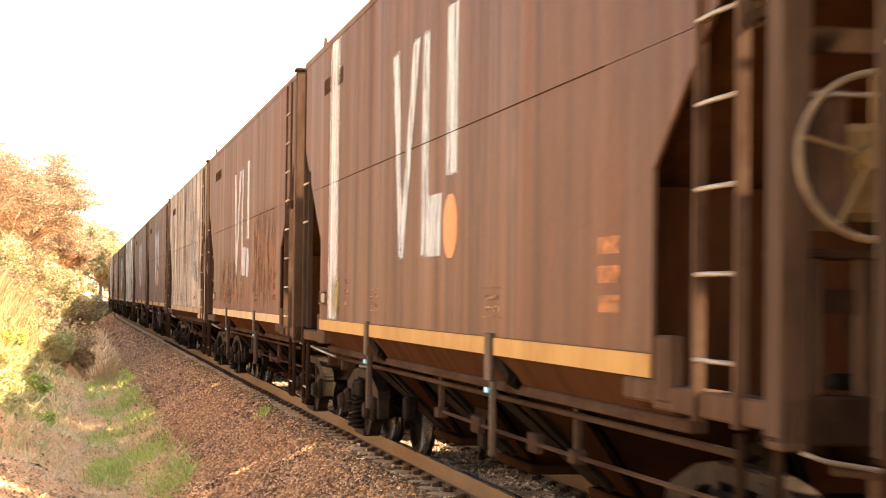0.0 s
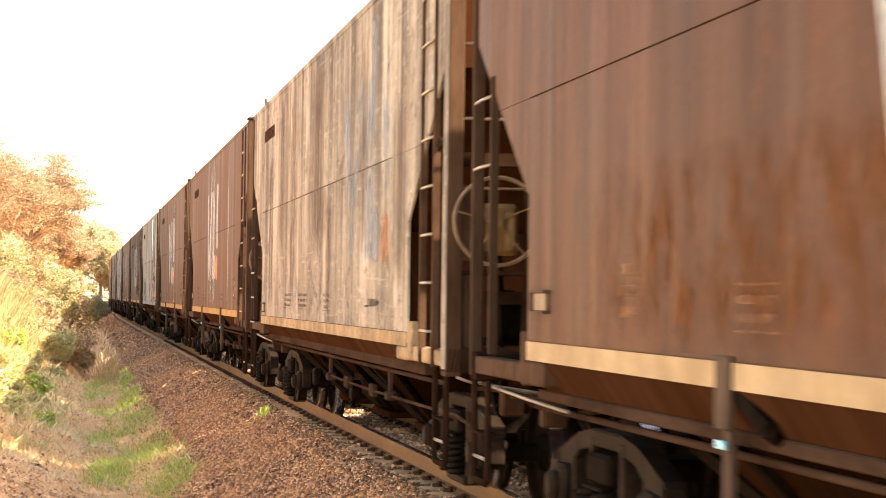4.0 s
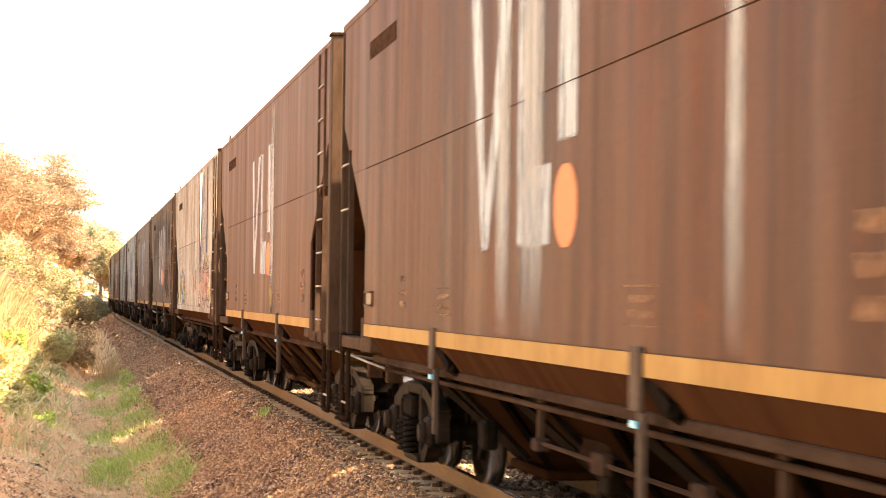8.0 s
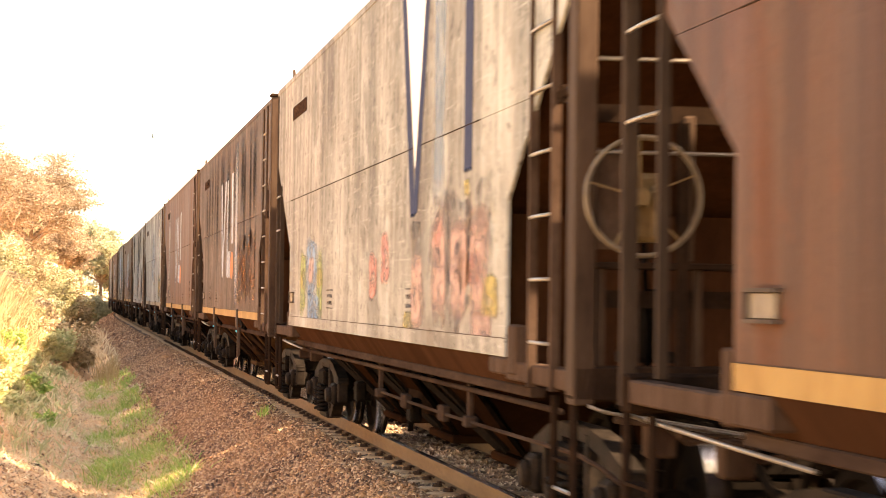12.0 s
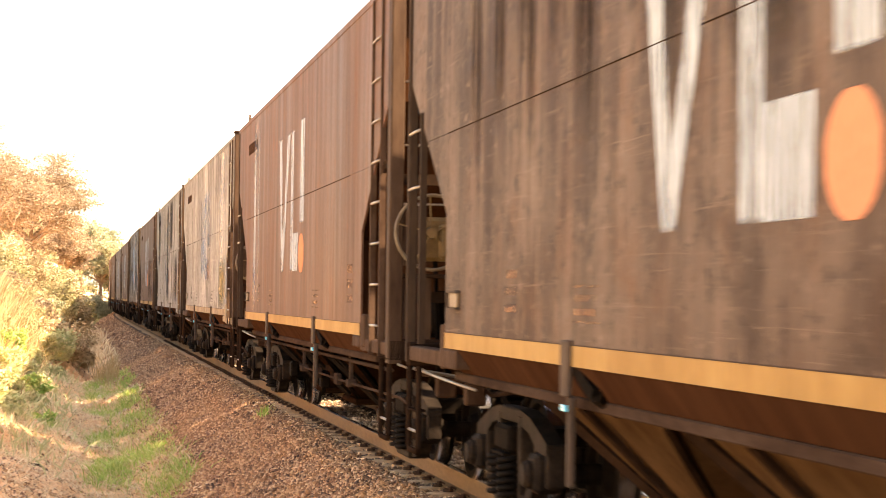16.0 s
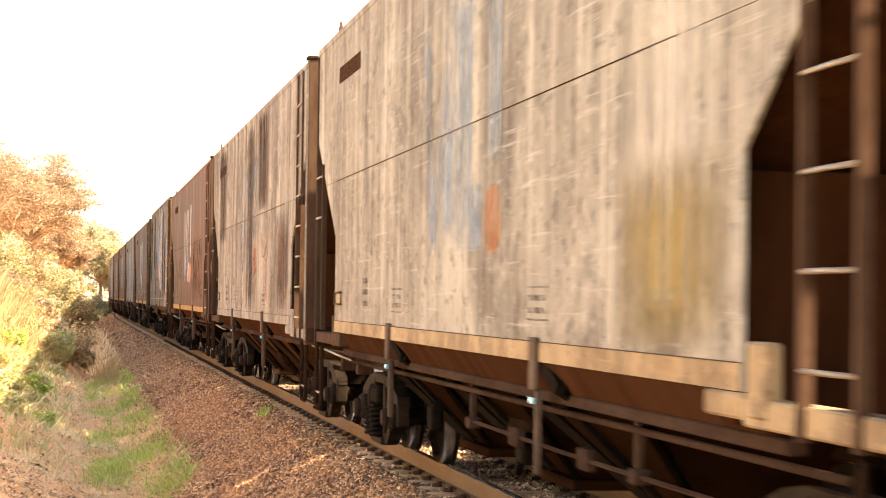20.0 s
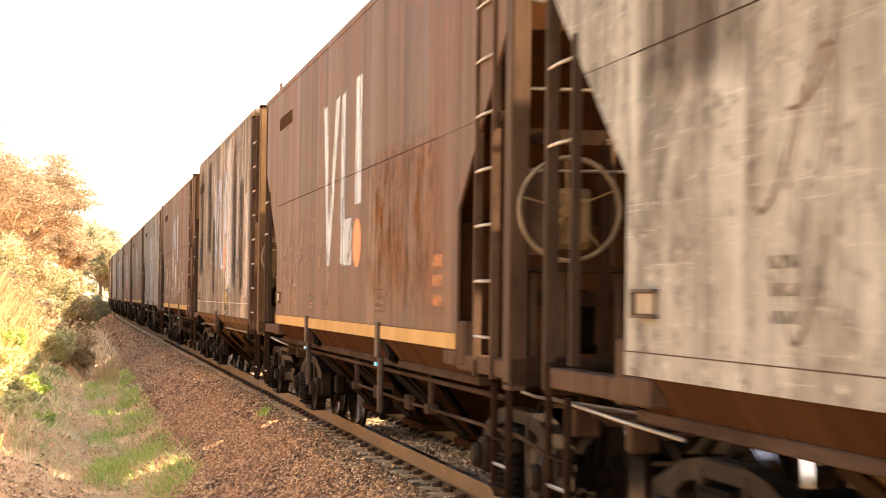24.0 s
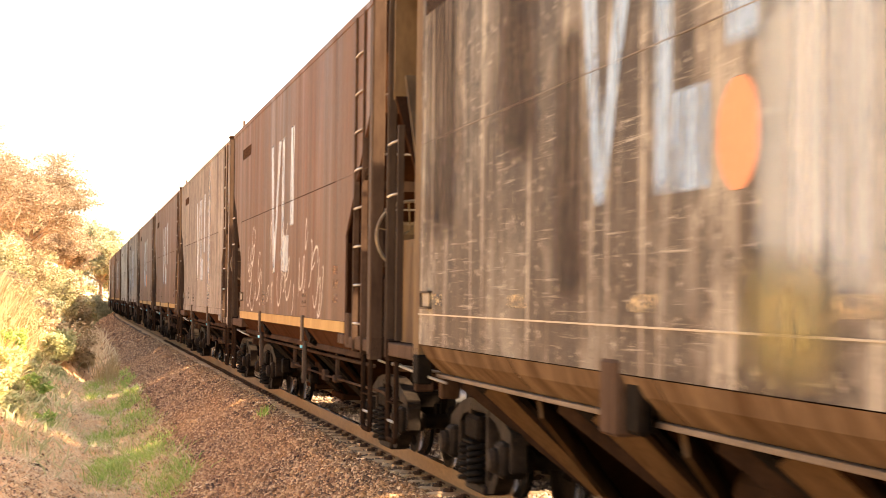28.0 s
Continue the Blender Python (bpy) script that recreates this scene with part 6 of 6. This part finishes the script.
def tree(name, x, y, height, radius, mat, seed, label, count=9000, size=0.16, base=0.3, limbs=14, category="tree", bark=None, girth=1.0, layer=0.7):
    """Tapered trunk with forked limbs and a loose crown of leaves round the twig ends."""
    rng = np.random.default_rng(seed)
    z0 = float(ground_z(x, y)) - 0.15
    t = tagged(new(name), label, category)
    t.matrix_basis = pose(x, y, z0)
    b, ends = Build(), []

    def limb(a, d, length, r, depth):
        pts = [Vector(a)]
        d = Vector(d).normalized()
        for _ in range(4):
            d = (d + Vector(rng.normal(0, 0.16, 3)) + Vector((0, 0, 0.05))).normalized()
            pts.append(pts[-1] + d * length / 4)
        k = len(b.v)
        b.tube(pts, r, 6)
        for i in range(5):
            for j in range(6):
                v = Vector(b.v[k + i * 6 + j])
                b.v[k + i * 6 + j] = tuple(pts[i] + (v - pts[i]) * (1 - 0.55 * i / 4))
        if depth == 0:
            ends.extend([pts[-1], pts[-2]])
            return
        for _ in range(3):
            at = pts[rng.integers(2, 5)]
            nd = (d + Vector(rng.normal(0, 0.75, 3))).normalized()
            limb(at, nd, length * 0.6, r * 0.45, depth - 1)
        ends.append(pts[-1])
    th = height * base
    limb((0, 0, 0), (0.05, 0, 1), th, girth * (0.02 * height + 0.03), 0)
    ends.clear()
    top = Vector((0, 0, th * 0.95))
    for k in range(limbs):
        a = 2.4 * k + rng.random()
        up = rng.uniform(0.25, 1.6)
        d = Vector((math.cos(a), math.sin(a), up)).normalized()
        reach = min(radius / max(0.25, math.hypot(d.x, d.y)), (height - th) / max(0.2, d.z)) * rng.uniform(0.6, 0.85)
        limb(top * rng.uniform(0.7, 1.0), d, reach * 0.75, girth * (0.008 * height + 0.015), 2)
    part("trunk", b, bark or bark_mat, t)
    if count:
        V, F = leaves(rng, np.array([tuple(e) for e in ends]), count, radius * 0.13, size, 0.6 if layer > 0.5 else 0.35, layer)
        V[:, 2] = np.maximum(V[:, 2], 0.1)
        part("crown", soup("crown", V, F, [mat]), None, t)
    return t


def bush(x, y, height, radius, mat, seed, label, count=3500, size=0.13):
    return tree("bush", x, y, height, radius, mat, seed, label, count, size, 0.12, 12, "bush")


# short litter and dry grass on the near bank and in the ditch
grass("dry_grass", 56000, 1, -2.2, 1.6, 22, 75, 0.04, 0.2, 0.0045, straw_mat, "short dry straw grass on the bank and ditch", 1.8, 1.5)
grass("dry_grass_beside_camera", 7000, 31, -2.5, 1.7, -10, 20, 0.04, 0.2, 0.006, straw_mat, "short dry straw grass on the bank", 1.2, 1.0)
grass("straw_tufts", 11000, 12, -2.4, 0.2, 28, 85, 0.12, 0.45, 0.005, straw_mat, "pale dry grass tufts on the bank", 0.9, 1.5, 0.6)
grass("ditch_grass", 26000, 2, 0.3, 1.6, 26, 66, 0.06, 0.32, 0.0055, green_mat, "fresh green grass tufts along the ditch floor", 0.9, 1.4, 0.35, "grass", 34, 0.1)
grass("ditch_short_grass", 8000, 22, 0.1, 1.6, 26, 66, 0.03, 0.1, 0.007, green_mat, "short green grass between the tufts of the ditch", 1.1, 1.4, 0.5)
grass("ditch_straw", 16000, 23, -0.3, 1.6, 26, 66, 0.06, 0.24, 0.006, straw_mat, "dry golden grass among the green of the ditch", 1.2, 1.4, 0.2, "grass", 30, 0.12)
grass("bank_weeds", 15000, 3, -2.4, 0.2, 28, 78, 0.10, 0.46, 0.013, weed_mat, "olive green weeds on the bank", 0.9, 1.4, 1.1, "weeds")
grass("tall_grass", 34000, 4, -7.0, -0.9, 52, 150, 0.5, 1.9, 0.009, gold_mat, "tall golden dry grass on the slope", 0.5, 1.0, -0.6)
grass("slope_straw", 9000, 5, -4.5, -0.9, 40, 110, 0.3, 1.0, 0.007, gold_mat, "straw coloured grass on the slope", 0.8, 1.0, 0.0)
grass("toe_tuft", 420, 6, 0.6, 1.4, 58, 70, 0.3, 1.1, 0.004, gold_mat, "clump of tall dry grass at the ballast toe", 0.5, 1.0)
grass("toe_grass", 2500, 8, 0.2, 1.7, 64, 140, 0.25, 0.8, 0.008, straw_mat, "dry grass along the foot of the ballast", 0.7, 1.0, 0.3)
grass("ballast_weed", 60, 7, 2.76, 2.9, 29.5, 30.1, 0.08, 0.26, 0.009, green_mat, "small green weed in the ballast", 0.7, 1.0, 0.0, "weed")

brush_mat = leaf_material("dry brown brush", (0.22, 0.14, 0.065), (0.44, 0.30, 0.155), (0.64, 0.48, 0.28), 0.3)
dead_mat = leaf_material("dead brown leaves", (0.34, 0.17, 0.075), (0.70, 0.43, 0.22), (0.88, 0.68, 0.44), 0.2)
leaf_litter("leaf_litter_beside_camera", 6000, 32, -2.4, 1.6, -10, 26, dead_mat, "dead brown leaves scattered over bank and ditch")
twig_mat = leaf_material("dark brown twigs and leaves", (0.10, 0.05, 0.025), (0.20, 0.10, 0.05), (0.40, 0.20, 0.10), 0.1)
leaf_litter("dark_leaf_litter", 15000, 24, -2.2, 1.5, 24, 75, twig_mat, "dark rotting leaves and twigs on bank and ditch")
grass("fallen_straw", 22000, 25, -2.4, 1.4, 24, 75, 0.05, 0.16, 0.005, straw_mat, "long straw lying flat on the bank", 3.2, 1.5)
leaf_litter("leaf_litter", 30000, 21, -2.2, 1.7, 24, 75, dead_mat, "dead brown leaves scattered over bank and ditch")

# litter spread on past the rail to stand in for sun specks
leaf_litter("track_litter", 7000, 27, 2.7, 5.0, 14, 60, dead_mat, "straw, dead leaves and imitated sun specks between the rails")

BANK_BUSHES = (
    (-1.25, 36, 0.5, 0.4, weed_mat, "low olive weed bush on the bank"),
    (-1.75, 47, 0.6, 0.5, weed_mat, "low olive weed bush on the bank"),
    (-2.3, 60, 0.8, 0.6, bush_mat, "yellow-green bush on the slope"),
    (-0.3, 69, 1.4, 1.15, brush_mat, "dry brown brush hanging over the earth lip"),
    (-0.75, 67.5, 1.0, 0.7, weed_mat, "olive weed bush on the earth lip"),
    (-1.35, 52, 0.75, 0.55, weed_mat, "broad olive weed bush on the bank"),
    (-0.65, 38, 0.35, 0.3, green_mat, "low green weed on the bank"),
    (-1.1, 45.5, 0.5, 0.4, green_mat, "low green weed on the bank"),
    (-1.9, 56, 0.8, 0.55, green_mat, "fresh green bush on the bank"),
    (0.25, 71, 0.9, 0.4, brush_mat, "dry brown brush hanging over the earth lip"),
    (-1.5, 41, 0.6, 0.4, weed_mat, "low olive weed bush on the bank"),
    (-2.1, 70, 1.5, 0.8, bush_mat, "yellow-green bush on the slope"),
    (-2.9, 78, 1.7, 0.9, tan_leaf, "pale tan dry bush on the slope"),
    (-1.0, 50, 0.5, 0.45, weed_mat, "low olive weed on the bank"),
    (-0.6, 58, 0.45, 0.4, weed_mat, "low olive weed on the bank"),
    (-1.5, 55, 0.6, 0.5, weed_mat, "low olive weed bush on the bank"),
    (-0.9, 43, 0.4, 0.35, weed_mat, "low olive weed on the bank"),
    (-2.0, 82, 1.3, 0.7, bush_mat, "yellow-green bush on the slope"),
    (-2.6, 66, 0.9, 0.6, weed_mat, "low olive weed bush on the bank"))
SLOPE_BUSHES = (
    (-1.7, 88, 1.7, 0.9, rust_leaf, "orange-brown dry bush on the slope"),
    (-3.6, 100, 2.2, 1.2, rust_leaf, "orange-brown dry bush on the slope"),
    (-2.0, 104, 2.2, 1.1, rust_leaf, "orange-brown dry bush on the slope"),
    (-4.2, 112, 2.8, 1.5, bush_mat, "yellow-green bush on the slope"),
    (-2.6, 118, 2.4, 1.3, tan_leaf, "pale tan dry bush on the slope"),
    (-1.3, 96, 1.5, 0.9, bush_mat, "yellow-green bush on the slope"),
    (-0.9, 84, 0.9, 0.7, bush_mat, "yellow-green bush on the slope"),
    (-2.6, 92, 1.6, 1.2, bush_mat, "yellow-green bush on the slope"),
    (-1.5, 108, 1.3, 0.9, far_leaf, "yellow-green bush beside the line"),
    (-2.0, 124, 1.4, 1.0, far_leaf, "low yellow-green bush beside the line"),
    (-3.6, 128, 3.2, 1.8, tan_leaf, "tall pale tan bush on the slope"),
    (-2.2, 150, 5.2, 2.3, bush_mat, "tall yellow-green bush on the slope"),
    (0.3, 163, 2.6, 1.3, bush_mat, "yellow-green bush beside the line"),
    (-5.5, 146, 4.5, 2.4, bush_mat, "tall yellow-green bush on the slope"),
    (2.7, 222, 4.4, 1.5, far_leaf, "dense green bush beside the line"),
    (0.8, 186, 5.6, 2.0, far_leaf, "dense green bush beside the line"),
    (-1.7, 135, 6.6, 2.0, bush_mat, "tall yellow-green bush on the slope"),
    (-0.4, 145, 5.4, 1.7, tan_leaf, "tall pale tan bush on the slope"))
for k, (x, y, h, r, m, lab) in enumerate(BANK_BUSHES + SLOPE_BUSHES):
    bush(x, y, h, r, m, 40 + k, lab, 6500 if h < 2 else 8000, 0.03 + 0.0065 * y / 12)

rust_bark = plain("pinkish brown bark", (0.30, 0.19, 0.125), (0.40, 0.27, 0.18), 0.9, 0.0, 5.0, 0.02)
tree("tree", -8.0, 178, 21.0, 6.4, rust_leaf, 61, "tall tree with sparse orange dry-season leaves", 42000, 0.105, bark=rust_bark, layer=0.28)
tree("tree", -4.2, 190, 21.0, 5.4, rust_leaf, 62, "tall tree with sparse orange dry-season leaves", 42000, 0.105, bark=rust_bark, layer=0.28)
tree("tree", -1.2, 205, 15.5, 3.4, rust_leaf, 63, "orange-leaved tree beside the line", 29000, 0.105, bark=rust_bark, layer=0.28)
tree("tree", -11.5, 190, 19.0, 5.0, rust_leaf, 64, "tall tree with sparse orange dry-season leaves", 29000, 0.105, bark=rust_bark, layer=0.28)
tree("bare_tree", -4.1, 120, 13.0, 1.7, rust_leaf, 65, "leafless pale tree on the slope", 0, 0.2, 0.3, 6, "tree", rust_bark, 0.32)
for k, (x, y, h, r) in enumerate(((3.2, 262, 17.0, 3.6), (6.6, 300, 18.5, 3.6), (1.0, 275, 19.0, 4.0), (11.0, 330, 15.0, 5.0), (-6.0, 250, 18.0, 5.0))):
    tree("tree", x, y, h, r, far_leaf, 70 + k, "green tree behind the bend of the line", 13000, 0.2)


def stick(name, pts, r, mat, label):
    b = Build().tube(pts, r, 6)
    return tagged(new(name, b.mesh(name, mat, True)), label, "branch")


def on_ground(lat, y, up=0.03):
    return (lat, y, float(ground_z(lat, y)) + up)


stick("fallen_branch", [on_ground(0.45, 47.5), on_ground(0.62, 46.2, 0.12), on_ground(0.95, 45.8, 0.08), on_ground(1.2, 46.6, 0.05)], 0.025, bare_mat, "pale fallen branch lying in the ditch")
stick("fallen_branch", [on_ground(0.7, 45.0), on_ground(0.78, 46.3, 0.16), on_ground(0.7, 47.6, 0.1)], 0.018, bare_mat, "pale fallen branch lying in the ditch")
stick("fallen_stick", [on_ground(-0.62, 29.5, 0.05), on_ground(-0.5, 30.4, 0.07), on_ground(-0.2, 30.0, 0.03)], 0.02, dark_mat, "dark stick lying on the bank")


def litter():
    rng = np.random.default_rng(5)
    b = Build()
    bm = bmesh.new()
    bmesh.ops.create_icosphere(bm, subdivisions=2, radius=0.095)
    for v in bm.verts:
        v.co = Vector((v.co.x * 1.5, v.co.y, v.co.z * 0.6)) * float(rng.uniform(0.6, 1.2))
    bm.verts.index_update()
    b.faces([v.co for v in bm.verts], [[v.index for v in f.verts] for f in bm.faces])
    bm.free()
    ob = tagged(new("litter", b.mesh("litter", white_mat)), "crumpled white plastic scrap lying in the ditch", "litter")
    ob.matrix_basis = pose(*on_ground(0.68, 53.5, 0.08))


litter()


# ---- bird ----
def make_bird():
    bird = tagged(new("bird"), "small dark bird crossing the sky with spread wings", "bird")
    part("body", Build().lathe([(-0.16, 0), (-0.1, 0.035), (0.0, 0.05), (0.12, 0.03), (0.17, 0)], 0, 10), dark_mat, bird)
    part("tail", Build().prism([(-0.28, -0.05), (-0.28, 0.05), (-0.14, 0.015), (-0.14, -0.015)], 2, -0.006, 0.006), dark_mat, bird)
    wings = [part("wing", Build().prism([(-0.09, 0.02), (0.10, 0.02), (0.09, 0.26), (-0.02, 0.58), (-0.10, 0.28)] if s > 0 else [(-0.09, -0.02), (0.10, -0.02), (0.09, -0.26), (-0.02, -0.58), (-0.10, -0.28)], 2, -0.006, 0.006), dark_mat, bird) for s in (1, -1)]
    return bird, wings


bird, bird_wings = make_bird()


# ---- movement ----
def along(t):
    """How far the train has come since the start."""
    return SPEED * t + GAIN * t * t


def wagon_pose(y):
    dx = float(bend(np.array(y + 5)) - bend(np.array(y - 5)))
    return pose(line_x(y), y, 0, 0, 0, -math.degrees(math.atan2(dx, 10)))


FIRST_Y = 20.47 - PANEL


def motions():
    for k, w in enumerate(train):
        y0 = FIRST_Y + LENGTH * (k - 1)
        walk(w, [(t, wagon_pose(y0 - along(t))) for t in range(29)])
    tenths = [k / 10 for k in range(281)]
    turns = [(t, math.degrees(along(t) / WHEEL_R)) for t in tenths]
    for w in train[:16]:
        for o in w.children_recursive:
            if o.name.startswith("wheelset"):
                x, y, z = o.matrix_basis.translation
                walk(o, [(t, pose(x, y, z, a)) for t, a in turns])
    walk(bird, [(t, pose(-16.2 + 12.4 * (t - 10), 232 + 1.0 * (t - 10), 16.6 + 1.7 * (t - 10), 62, -8, 4)) for t in range(29)])
    for s, wing in zip((1, -1), bird_wings):
        walk(wing, [(t / 5, pose(0, 0, 0.02, s * (12 + 28 * math.sin(2.1 * t)))) for t in range(141)])


motions()
